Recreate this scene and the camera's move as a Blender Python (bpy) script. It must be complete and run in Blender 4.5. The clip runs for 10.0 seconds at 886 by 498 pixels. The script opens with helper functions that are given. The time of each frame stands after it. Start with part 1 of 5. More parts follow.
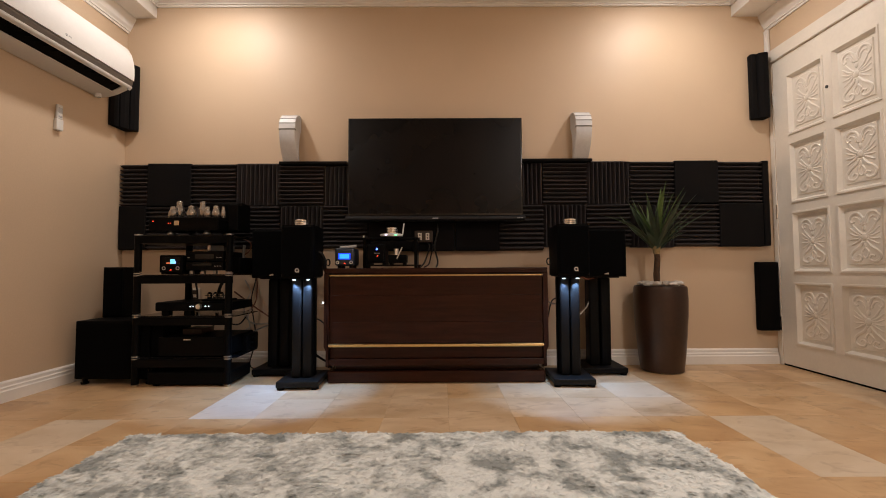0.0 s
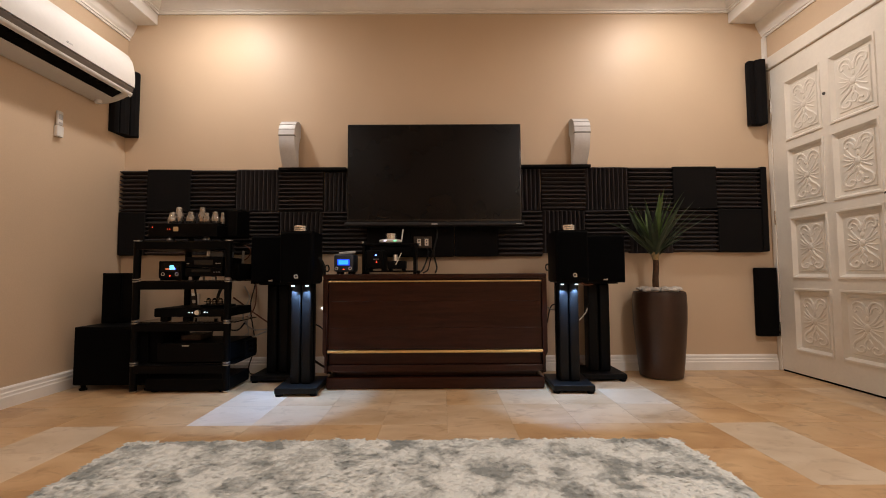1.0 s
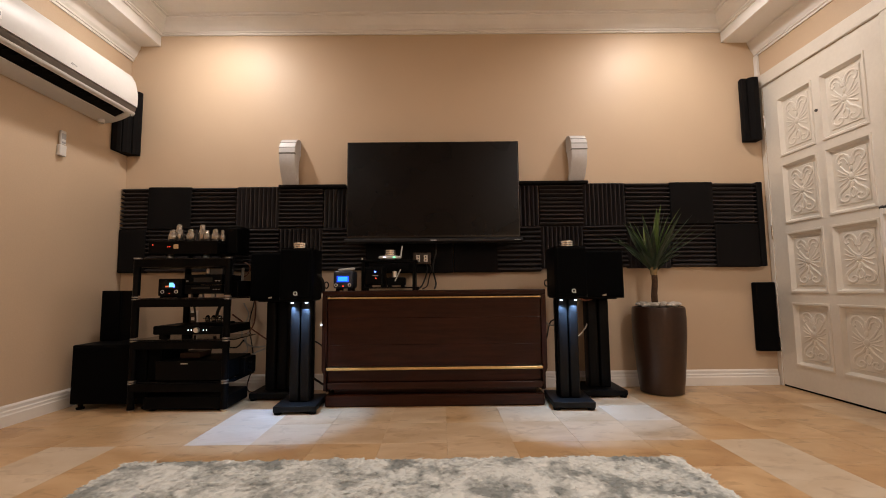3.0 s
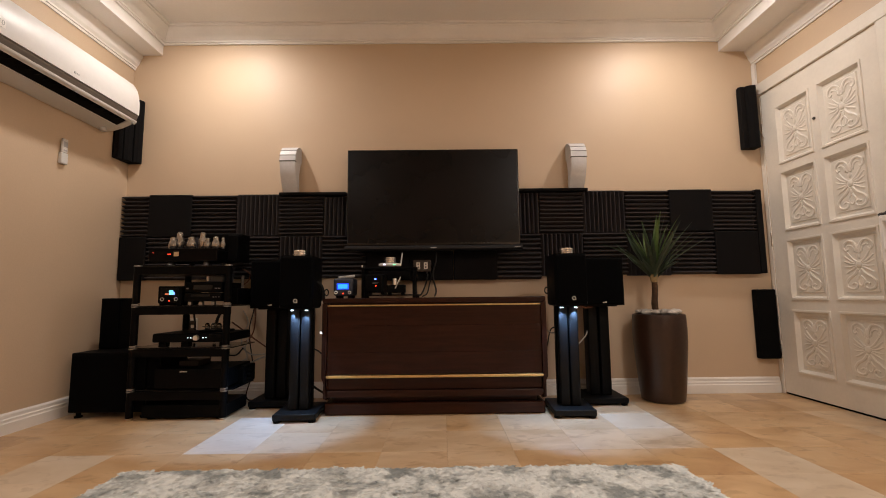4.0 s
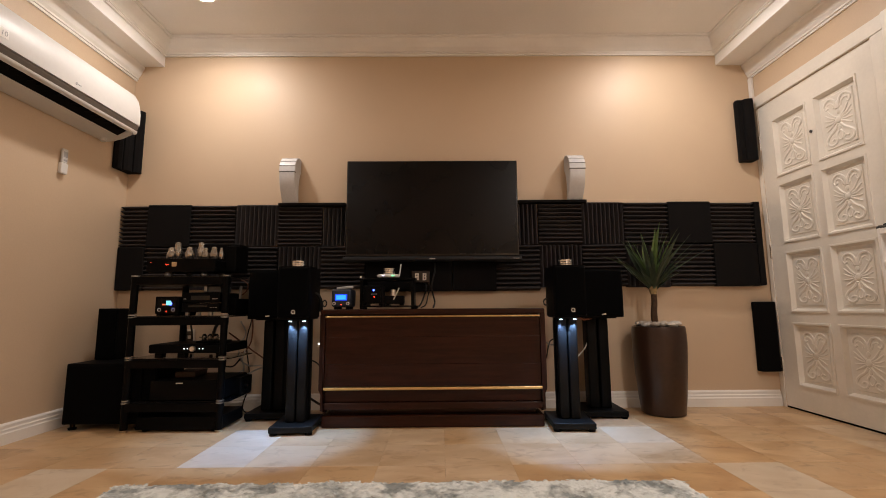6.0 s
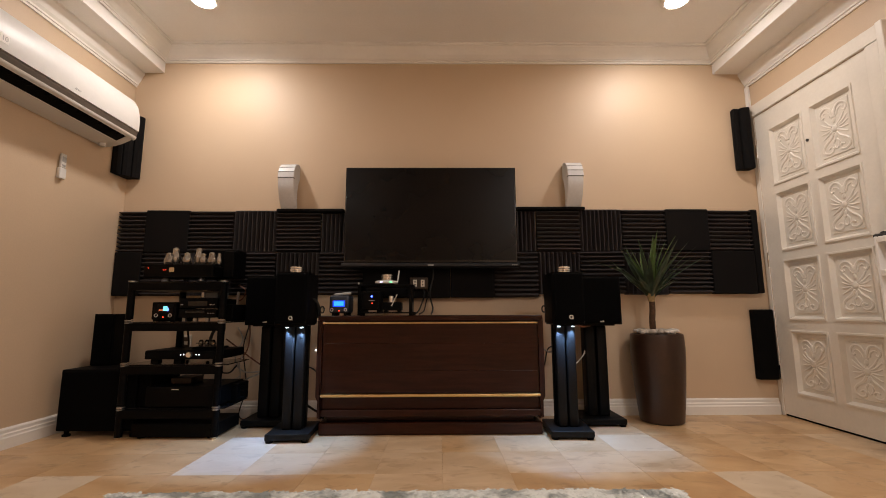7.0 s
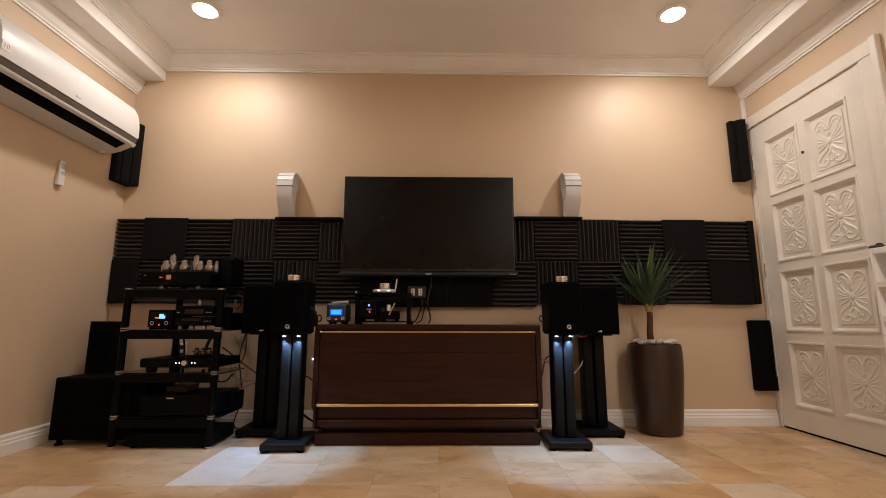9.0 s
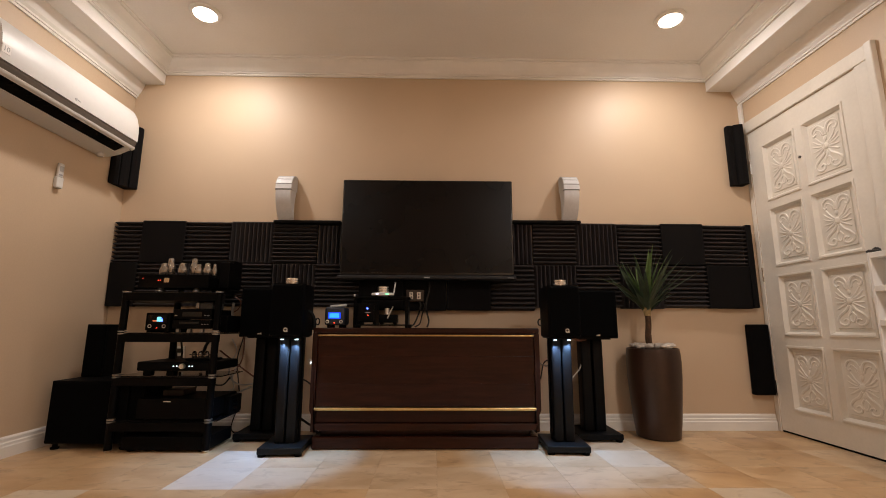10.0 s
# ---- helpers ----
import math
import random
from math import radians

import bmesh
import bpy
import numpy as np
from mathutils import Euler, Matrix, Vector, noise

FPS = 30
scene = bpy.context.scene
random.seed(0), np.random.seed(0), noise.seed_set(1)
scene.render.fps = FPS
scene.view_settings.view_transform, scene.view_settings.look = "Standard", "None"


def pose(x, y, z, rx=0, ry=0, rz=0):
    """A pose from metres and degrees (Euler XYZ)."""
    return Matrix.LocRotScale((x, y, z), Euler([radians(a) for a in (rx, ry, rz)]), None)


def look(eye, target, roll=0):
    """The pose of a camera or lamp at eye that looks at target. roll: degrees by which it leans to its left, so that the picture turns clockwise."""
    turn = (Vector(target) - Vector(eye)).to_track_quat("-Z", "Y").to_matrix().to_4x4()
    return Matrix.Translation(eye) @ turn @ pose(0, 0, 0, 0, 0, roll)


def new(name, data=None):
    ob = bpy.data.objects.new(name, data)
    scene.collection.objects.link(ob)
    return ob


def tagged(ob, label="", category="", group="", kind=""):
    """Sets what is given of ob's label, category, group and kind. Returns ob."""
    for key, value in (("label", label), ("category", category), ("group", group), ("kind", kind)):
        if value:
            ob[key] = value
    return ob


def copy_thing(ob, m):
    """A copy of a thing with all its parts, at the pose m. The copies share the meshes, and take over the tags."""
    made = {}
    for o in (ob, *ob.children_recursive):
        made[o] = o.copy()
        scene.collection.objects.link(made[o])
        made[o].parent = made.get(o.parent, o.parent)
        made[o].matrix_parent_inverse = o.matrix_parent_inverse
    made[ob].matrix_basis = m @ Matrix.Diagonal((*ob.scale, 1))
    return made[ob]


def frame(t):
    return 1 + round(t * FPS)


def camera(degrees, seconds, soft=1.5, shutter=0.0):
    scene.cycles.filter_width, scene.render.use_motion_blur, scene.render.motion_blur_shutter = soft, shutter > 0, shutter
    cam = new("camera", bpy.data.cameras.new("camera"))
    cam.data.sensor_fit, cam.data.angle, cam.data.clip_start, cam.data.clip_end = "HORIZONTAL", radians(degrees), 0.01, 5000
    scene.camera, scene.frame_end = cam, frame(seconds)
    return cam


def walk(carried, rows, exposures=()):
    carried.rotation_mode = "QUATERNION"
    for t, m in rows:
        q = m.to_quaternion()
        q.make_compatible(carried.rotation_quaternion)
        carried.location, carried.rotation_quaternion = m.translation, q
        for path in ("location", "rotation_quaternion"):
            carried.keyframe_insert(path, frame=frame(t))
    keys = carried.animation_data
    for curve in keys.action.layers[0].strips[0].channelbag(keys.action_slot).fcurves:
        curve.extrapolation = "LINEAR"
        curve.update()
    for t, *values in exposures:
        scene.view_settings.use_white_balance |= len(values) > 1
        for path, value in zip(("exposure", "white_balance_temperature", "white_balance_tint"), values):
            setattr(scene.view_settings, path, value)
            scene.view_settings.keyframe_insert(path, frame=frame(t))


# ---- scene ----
cam = camera(89.6, 10.0, soft=0.95)
PATH = [
    (0, (-0.004, 0.081, 0.659), (0.003, 2.078, 0.753), -0.3),
    (0.5, (-0.003, 0.078, 0.669), (0.005, 2.075, 0.771), -0.3),
    (1, (0.001, 0.077, 0.669), (0.009, 2.074, 0.782), -0.3),
    (1.5, (0.001, 0.071, 0.668), (0.01, 2.067, 0.795), -0.4),
    (2, (0.0, 0.07, 0.678), (0.011, 2.065, 0.82), -0.4),
    (2.5, (0.003, 0.067, 0.68), (0.014, 2.06, 0.839), -0.5),
    (4, (0.002, 0.063, 0.678), (0.014, 2.052, 0.889), -0.6),
    (4.5, (0.0, 0.064, 0.681), (0.013, 2.051, 0.904), -0.6),
    (5, (0.001, 0.065, 0.685), (0.013, 2.052, 0.916), -0.6),
    (5.5, (0.004, 0.066, 0.683), (0.016, 2.052, 0.925), -0.5),
    (7, (0.007, 0.067, 0.683), (0.029, 2.046, 0.969), -0.2),
    (7.5, (0.005, 0.064, 0.686), (0.031, 2.042, 0.981), -0.1),
    (8, (0.005, 0.065, 0.682), (0.033, 2.041, 0.989), -0.0),
    (8.5, (0.006, 0.063, 0.684), (0.036, 2.037, 1.0), 0.0),
    (9, (0.007, 0.065, 0.684), (0.038, 2.038, 1.009), 0.1),
    (9.5, (0.008, 0.064, 0.683), (0.041, 2.035, 1.017), 0.2),
    (10, (0.009, 0.064, 0.679), (0.045, 2.034, 1.023), 0.2),
]
walk(cam, [(t, look(eye, target, roll)) for t, eye, target, roll in PATH])

# ---- world and lights ----
world = bpy.data.worlds.new("world")
scene.world = world
world.use_nodes = True
world.node_tree.nodes["Background"].inputs[0].default_value = (0.02, 0.02, 0.025, 1)
world.node_tree.nodes["Background"].inputs[1].default_value = 0.2

XL, XR, YB, YF, ZC = -2.235, 2.335, 3.2, -2.2, 2.665   # room faces
BZ, BXL, BXR = 2.468, -2.033, 2.087                     # ceiling beams
# First pair is visible; the other four are added fill, out of view.
DOWNLIGHTS_AND_FILL = [(-1.478, 2.66), (1.533, 2.645), (-1.478, 0.35), (1.533, 0.35), (-1.478, -1.5), (1.533, -1.5)]
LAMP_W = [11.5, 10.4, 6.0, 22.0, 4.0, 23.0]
for (lx, ly), watts in zip(DOWNLIGHTS_AND_FILL, LAMP_W):
    ld = bpy.data.lights.new("downlight_and_fill_lamp", 'AREA')
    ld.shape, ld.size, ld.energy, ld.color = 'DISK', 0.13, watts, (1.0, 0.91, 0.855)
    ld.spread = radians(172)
    lo = new("downlight_and_fill_lamp", ld)
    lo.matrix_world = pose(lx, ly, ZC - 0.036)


def stand_spots(cx, cy, z, tilt):
    """The two cool lamps under the front edge of a loudspeaker stand's top plate."""
    for dx in (-0.040, 0.040):
        sd = bpy.data.lights.new("stand_lamp", 'SPOT')
        sd.energy, sd.color, sd.spot_size, sd.spot_blend, sd.shadow_soft_size = 9.0, (0.31, 0.56, 1.0), radians(92), 0.22, 0.006
        so = new("stand_lamp", sd)
        so.matrix_world = pose(cx + dx, cy, z, -4, tilt, 0)


# ---- materials ----
def mat(name, base, rough=0.6, metal=0.0, grain=0.12, scale=30.0, bump=0.1, stain=0.1, stain_scale=3.0, coat=0.0, spec=0.5):
    """Plain surface with fine grain, broad stains and a little relief."""
    m = bpy.data.materials.new(name)
    m.use_nodes = True
    nt = m.node_tree
    n, l = nt.nodes, nt.links
    b = n["Principled BSDF"]
    tc = n.new("ShaderNodeTexCoord")
    fine, broad = n.new("ShaderNodeTexNoise"), n.new("ShaderNodeTexNoise")
    fine.inputs["Scale"].default_value, fine.inputs["Detail"].default_value = scale, 6
    broad.inputs["Scale"].default_value, broad.inputs["Detail"].default_value = stain_scale, 3
    l.new(tc.outputs["Object"], fine.inputs["Vector"])
    l.new(tc.outputs["Object"], broad.inputs["Vector"])
    def ramp(src, amount):
        r = n.new("ShaderNodeMapRange")
        r.inputs["From Min"].default_value, r.inputs["From Max"].default_value = 0.3, 0.7
        r.inputs["To Min"].default_value, r.inputs["To Max"].default_value = 1 - amount, 1 + amount
        l.new(src.outputs["Fac"], r.inputs["Value"])
        return r
    mul = n.new("ShaderNodeMath")
    mul.operation = 'MULTIPLY'
    l.new(ramp(fine, grain).outputs[0], mul.inputs[0])
    l.new(ramp(broad, stain).outputs[0], mul.inputs[1])
    vm = n.new("ShaderNodeVectorMath")
    vm.operation = 'SCALE'
    vm.inputs[0].default_value = base
    l.new(mul.outputs[0], vm.inputs["Scale"])
    l.new(vm.outputs[0], b.inputs["Base Color"])
    rr = n.new("ShaderNodeMapRange")
    rr.inputs["To Min"].default_value, rr.inputs["To Max"].default_value = max(0.02, rough - 0.08), min(1, rough + 0.08)
    l.new(broad.outputs["Fac"], rr.inputs["Value"])
    l.new(rr.outputs[0], b.inputs["Roughness"])
    b.inputs["Metallic"].default_value = metal
    b.inputs["Coat Weight"].default_value = coat
    b.inputs["Specular IOR Level"].default_value = spec
    if bump:
        bp = n.new("ShaderNodeBump")
        bp.inputs["Strength"].default_value, bp.inputs["Distance"].default_value = bump, 0.004
        l.new(fine.outputs["Fac"], bp.inputs["Height"])
        l.new(bp.outputs[0], b.inputs["Normal"])
    return m


def glow(name, colour, strength):
    m = bpy.data.materials.new(name)
    m.use_nodes = True
    b = m.node_tree.nodes["Principled BSDF"]
    b.inputs["Base Color"].default_value = (*[c * 0.5 for c in colour], 1)
    b.inputs["Emission Color"].default_value = (*colour, 1)
    b.inputs["Emission Strength"].default_value = strength
    return m


def stone(name, light, dark, vein):
    """Polished travertine: clouds, veins and pits, shifted from tile to tile."""
    m = bpy.data.materials.new(name)
    m.use_nodes = True
    n, l = m.node_tree.nodes, m.node_tree.links
    b = n["Principled BSDF"]
    geo, info = n.new("ShaderNodeNewGeometry"), n.new("ShaderNodeObjectInfo")
    off = n.new("ShaderNodeVectorMath")
    off.operation = 'SCALE'
    off.inputs[0].default_value = (13.0, 7.0, 23.0)
    l.new(info.outputs["Random"], off.inputs["Scale"])
    add = n.new("ShaderNodeVectorMath")
    l.new(geo.outputs["Position"], add.inputs[0])
    l.new(off.outputs[0], add.inputs[1])
    st = n.new("ShaderNodeMapping")
    st.inputs["Scale"].default_value = (1.0, 1.5, 1.0)
    l.new(add.outputs[0], st.inputs["Vector"])
    cloud, fine = n.new("ShaderNodeTexNoise"), n.new("ShaderNodeTexNoise")
    cloud.inputs["Scale"].default_value, cloud.inputs["Detail"].default_value, cloud.inputs["Distortion"].default_value = 3.6, 6, 0.6
    fine.inputs["Scale"].default_value, fine.inputs["Detail"].default_value, fine.inputs["Distortion"].default_value = 11, 8, 0.9
    l.new(st.outputs[0], cloud.inputs["Vector"])
    l.new(st.outputs[0], fine.inputs["Vector"])
    cr = n.new("ShaderNodeValToRGB")
    cr.color_ramp.elements[0].position, cr.color_ramp.elements[0].color = 0.36, (*dark, 1)
    cr.color_ramp.elements[1].position, cr.color_ramp.elements[1].color = 0.62, (*light, 1)
    l.new(cloud.outputs["Fac"], cr.inputs["Fac"])
    vr = n.new("ShaderNodeValToRGB")
    vr.color_ramp.elements[0].position, vr.color_ramp.elements[0].color = 0.30, (0.6, 0.6, 0.6, 1)
    vr.color_ramp.elements[1].position, vr.color_ramp.elements[1].color = 0.45, (0, 0, 0, 1)
    l.new(fine.outputs["Fac"], vr.inputs["Fac"])
    mx = n.new("ShaderNodeMix")
    mx.data_type = 'RGBA'
    l.new(vr.outputs["Color"], mx.inputs["Factor"])
    l.new(cr.outputs["Color"], mx.inputs["A"])
    mx.inputs["B"].default_value = (*vein, 1)
    tone = n.new("ShaderNodeMapRange")
    tone.inputs["To Min"].default_value, tone.inputs["To Max"].default_value = 0.94, 1.06
    l.new(info.outputs["Random"], tone.inputs["Value"])
    fin = n.new("ShaderNodeVectorMath")
    fin.operation = 'SCALE'
    l.new(mx.outputs["Result"], fin.inputs[0])
    l.new(tone.outputs[0], fin.inputs["Scale"])
    l.new(fin.outputs[0], b.inputs["Base Color"])
    rr = n.new("ShaderNodeMapRange")
    rr.inputs["To Min"].default_value, rr.inputs["To Max"].default_value = 0.25, 0.42
    l.new(fine.outputs["Fac"], rr.inputs["Value"])
    l.new(rr.outputs[0], b.inputs["Roughness"])
    bp = n.new("ShaderNodeBump")
    bp.inputs["Strength"].default_value, bp.inputs["Distance"].default_value = 0.12, 0.002
    l.new(fine.outputs["Fac"], bp.inputs["Height"])
    l.new(bp.outputs[0], b.inputs["Normal"])
    return m


def wood(name, a, c, rough=0.35, along=(1.2, 14, 14), spec=0.22):
    m = bpy.data.materials.new(name)
    m.use_nodes = True
    n, l = m.node_tree.nodes, m.node_tree.links
    b = n["Principled BSDF"]
    tc, mp = n.new("ShaderNodeTexCoord"), n.new("ShaderNodeMapping")
    mp.inputs["Scale"].default_value = along
    l.new(tc.outputs["Object"], mp.inputs["Vector"])
    t1, t2 = n.new("ShaderNodeTexNoise"), n.new("ShaderNodeTexNoise")
    t1.inputs["Scale"].default_value, t1.inputs["Detail"].default_value, t1.inputs["Distortion"].default_value = 3, 6, 0.7
    t2.inputs["Scale"].default_value, t2.inputs["Detail"].default_value = 22, 4
    l.new(mp.outputs[0], t1.inputs["Vector"])
    l.new(mp.outputs[0], t2.inputs["Vector"])
    av = n.new("ShaderNodeMath")
    av.operation = 'MULTIPLY_ADD'
    av.inputs[1].default_value = 0.35
    l.new(t2.outputs["Fac"], av.inputs[0])
    l.new(t1.outputs["Fac"], av.inputs[2])
    cr = n.new("ShaderNodeValToRGB")
    cr.color_ramp.elements[0].position, cr.color_ramp.elements[0].color = 0.5, (*a, 1)
    cr.color_ramp.elements[1].position, cr.color_ramp.elements[1].color = 0.85, (*c, 1)
    l.new(av.outputs[0], cr.inputs["Fac"])
    l.new(cr.outputs["Color"], b.inputs["Base Color"])
    b.inputs["Roughness"].default_value = rough
    b.inputs["Specular IOR Level"].default_value = spec
    bp = n.new("ShaderNodeBump")
    bp.inputs["Strength"].default_value, bp.inputs["Distance"].default_value = 0.08, 0.002
    l.new(t2.outputs["Fac"], bp.inputs["Height"])
    l.new(bp.outputs[0], b.inputs["Normal"])
    return m


def shag(name):
    """Mottled grey and off-white pile."""
    m = bpy.data.materials.new(name)
    m.use_nodes = True
    n, l = m.node_tree.nodes, m.node_tree.links
    b = n["Principled BSDF"]
    geo, mp = n.new("ShaderNodeTexCoord"), n.new("ShaderNodeMapping")
    mp.inputs["Scale"].default_value = (1.0, 1.0, 0.05)
    l.new(geo.outputs["Object"], mp.inputs["Vector"])
    t1, t2 = n.new("ShaderNodeTexNoise"), n.new("ShaderNodeTexNoise")
    t1.inputs["Scale"].default_value, t1.inputs["Detail"].default_value, t1.inputs["Distortion"].default_value = 7.6, 7, 0.5
    t2.inputs["Scale"].default_value, t2.inputs["Detail"].default_value = 38, 4
    l.new(mp.outputs[0], t1.inputs["Vector"])
    l.new(mp.outputs[0], t2.inputs["Vector"])
    av = n.new("ShaderNodeMath")
    av.operation = 'MULTIPLY_ADD'
    av.inputs[1].default_value = 0.30
    l.new(t2.outputs["Fac"], av.inputs[0])
    l.new(t1.outputs["Fac"], av.inputs[2])
    isl = n.new("ShaderNodeMapRange")
    isl.inputs["To Min"].default_value, isl.inputs["To Max"].default_value = 0.90, 1.08
    l.new(n.new("ShaderNodeNewGeometry").outputs["Random Per Island"], isl.inputs["Value"])
    cr = n.new("ShaderNodeValToRGB")
    cr.color_ramp.elements[0].position, cr.color_ramp.elements[0].color = 0.52, (0.30, 0.325, 0.32, 1)
    cr.color_ramp.elements[1].position, cr.color_ramp.elements[1].color = 0.70, (0.72, 0.75, 0.735, 1)
    l.new(av.outputs[0], cr.inputs["Fac"])
    fin = n.new("ShaderNodeVectorMath")
    fin.operation = 'SCALE'
    l.new(cr.outputs["Color"], fin.inputs[0])
    l.new(isl.outputs[0], fin.inputs["Scale"])
    l.new(fin.outputs[0], b.inputs["Base Color"])
    b.inputs["Roughness"].default_value = 0.95
    b.inputs["Specular IOR Level"].default_value = 0.1
    return m


M_WALL = mat("beige_wall_paint", (0.625, 0.478, 0.334), 0.50, grain=0.02, scale=120, bump=0.12, stain=0.035, stain_scale=1.6)
M_WHITE = mat("white_ceiling_paint", (0.86, 0.84, 0.81), 0.6, grain=0.02, scale=90, bump=0.06, stain=0.03, stain_scale=2)
M_TRIM = mat("white_gloss_trim", (0.86, 0.84, 0.81), 0.38, grain=0.01, scale=60, bump=0.02, stain=0.04, stain_scale=4)
M_DOOR = mat("cream_door_enamel", (0.79, 0.745, 0.67), 0.40, grain=0.02, scale=50, bump=0.08, stain=0.04, stain_scale=5)
M_FOAM = mat("charcoal_foam", (0.050, 0.044, 0.046), 0.95, grain=0.25, scale=300, bump=0.3, stain=0.12, stain_scale=6, spec=0.15)
M_FOAM2 = mat("flat_charcoal_foam", (0.0064, 0.0056, 0.0057), 0.95, grain=0.25, scale=300, bump=0.25, stain=0.15, stain_scale=5, spec=0.15)
M_FOAMB = mat("black_flat_foam", (0.0040, 0.0036, 0.0036), 0.95, grain=0.25, scale=300, bump=0.25, stain=0.15, stain_scale=5, spec=0.08)
M_BLACK = mat("black_vinyl", (0.0026, 0.0025, 0.0027), 0.5, grain=0.2, scale=120, bump=0.08, stain=0.15, spec=0.06)
M_SATIN = mat("black_satin_metal", (0.0026, 0.0025, 0.0027), 0.40, grain=0.15, scale=80, bump=0.04, stain=0.15, spec=0.07)
M_CLOTH = mat("black_grille_cloth", (0.0022, 0.0022, 0.0025), 0.95, grain=0.3, scale=400, bump=0.2, spec=0.05)
M_STAND = mat("dark_grey_stand_coat", (0.0042, 0.0044, 0.0050), 0.5, grain=0.12, scale=140, bump=0.08, stain=0.12, spec=0.22)
M_STANDB = mat("black_stand_coat", (0.0026, 0.0024, 0.0024), 0.55, grain=0.12, scale=140, bump=0.08, stain=0.12, spec=0.12)
M_GLOSS = mat("gloss_black_plastic", (0.006, 0.006, 0.007), 0.12, grain=0.05, scale=40, bump=0.0)
M_SCREEN = mat("dark_screen_glass", (0.0030, 0.0023, 0.0025), 0.28, grain=0.03, scale=10, bump=0.0, stain=0.1, spec=0.19)
M_SILVER = mat("brushed_silver", (0.86, 0.85, 0.82), 0.34, 1.0, grain=0.1, scale=60, bump=0.04)
M_COLLAR = mat("dull_silver_collar", (0.40, 0.39, 0.38), 0.4, 1.0, grain=0.15, scale=60, bump=0.04)
M_BAR = mat("grey_speaker_bar", (0.018, 0.018, 0.020), 0.42, grain=0.2, scale=200, bump=0.08, spec=0.3)
M_GOLD = mat("brass", (0.72, 0.50, 0.22), 0.3, 1.0, grain=0.08, scale=50, bump=0.03)
M_CHAMP = mat("champagne_metal", (0.83, 0.83, 0.82), 0.16, 1.0, grain=0.06, scale=50, bump=0.02)
M_WOOD = wood("dark_mahogany", (0.0205, 0.0060, 0.0033), (0.034, 0.0098, 0.0053), 0.26)
M_WOODV = wood("dark_mahogany_upright", (0.015, 0.0040, 0.0022), (0.034, 0.0090, 0.0047), 0.28, (14, 14, 1.2))
M_POT = mat("brown_glazed_pot", (0.036, 0.017, 0.0105), 0.34, grain=0.12, scale=50, bump=0.1, stain=0.18, stain_scale=5)
M_PEBBLE = mat("pale_pebble", (0.66, 0.62, 0.57), 0.6, grain=0.15, scale=60, bump=0.15, stain=0.2, stain_scale=9)
M_TRUNK = mat("plant_trunk_bark", (0.075, 0.038, 0.018), 0.85, grain=0.35, scale=70, bump=0.6, stain=0.2, stain_scale=12)
M_LEAF = mat("dracaena_leaf", (0.082, 0.118, 0.072), 0.32, grain=0.15, scale=60, bump=0.06, stain=0.35, stain_scale=7)
M_LEAFY = mat("young_dracaena_leaf", (0.165, 0.25, 0.085), 0.34, grain=0.12, scale=60, bump=0.06, stain=0.25, stain_scale=7)
M_HUSK = mat("pale_leaf_husk", (0.30, 0.21, 0.09), 0.6, grain=0.2, scale=60, bump=0.2, stain=0.2, stain_scale=12)
M_AC = mat("white_appliance_plastic", (0.68, 0.67, 0.65), 0.42, grain=0.015, scale=40, bump=0.0, stain=0.03)
M_ACG = mat("taupe_appliance_strip", (0.105, 0.086, 0.070), 0.45, grain=0.05, scale=40, bump=0.02)
M_GREYP = mat("grey_satin_plastic", (0.42, 0.42, 0.42), 0.4, grain=0.05, scale=60, bump=0.02)
M_SPK = mat("white_satin_cabinet", (0.66, 0.66, 0.67), 0.35, grain=0.04, scale=60, bump=0.03)
M_RIB = mat("grey_rib", (0.17, 0.17, 0.17), 0.45, grain=0.08, scale=60)
M_BLUEP = mat("blue_grey_amp_case", (0.030, 0.036, 0.052), 0.4, 0.4, grain=0.1, scale=80, bump=0.05)
M_BROWNP = mat("dark_brown_plate", (0.035, 0.020, 0.012), 0.45, grain=0.1, scale=60)
M_IVORY = mat("ivory_socket_plastic", (0.80, 0.74, 0.64), 0.4, grain=0.04, scale=40)
M_CABLE = mat("black_cable", (0.010, 0.010, 0.010), 0.5, grain=0.1, scale=80)
M_GCABLE = mat("grey_cable", (0.42, 0.40, 0.37), 0.45, grain=0.1, scale=80)
M_RCABLE = mat("rust_cable", (0.16, 0.055, 0.025), 0.5, grain=0.1, scale=80)
M_GROUT = mat("floor_grout", (0.36, 0.25, 0.15), 0.85, grain=0.2, scale=90, bump=0.2)
M_RUG = shag("shag_pile")
M_PRINT = mat("dark_print", (0.05, 0.05, 0.05), 0.5)
M_TUBE = bpy.data.materials.new("smoked_valve_glass")
M_TUBE.use_nodes = True
_b = M_TUBE.node_tree.nodes["Principled BSDF"]
_b.inputs["Base Color"].default_value = (0.31, 0.275, 0.24, 1)
_b.inputs["Specular IOR Level"].default_value = 1.0
_b.inputs["Coat Weight"].default_value = 1.0
_b.inputs["Roughness"].default_value = 0.14
_b.inputs["Metallic"].default_value = 0.75
E_LAMP = glow("downlight_diffuser", (1.0, 0.90, 0.78), 30.0)
E_COOL = glow("cool_led", (0.75, 0.87, 1.0), 4.0)
E_LCD = glow("blue_lcd", (0.006, 0.06, 1.0), 1.3)
E_LCDT = glow("pale_lcd_text", (0.04, 0.46, 1.0), 1.0)
E_BLUE = glow("blue_led", (0.05, 0.10, 1.0), 9.0)
E_RED = glow("red_led", (1.0, 0.05, 0.02), 3.0)
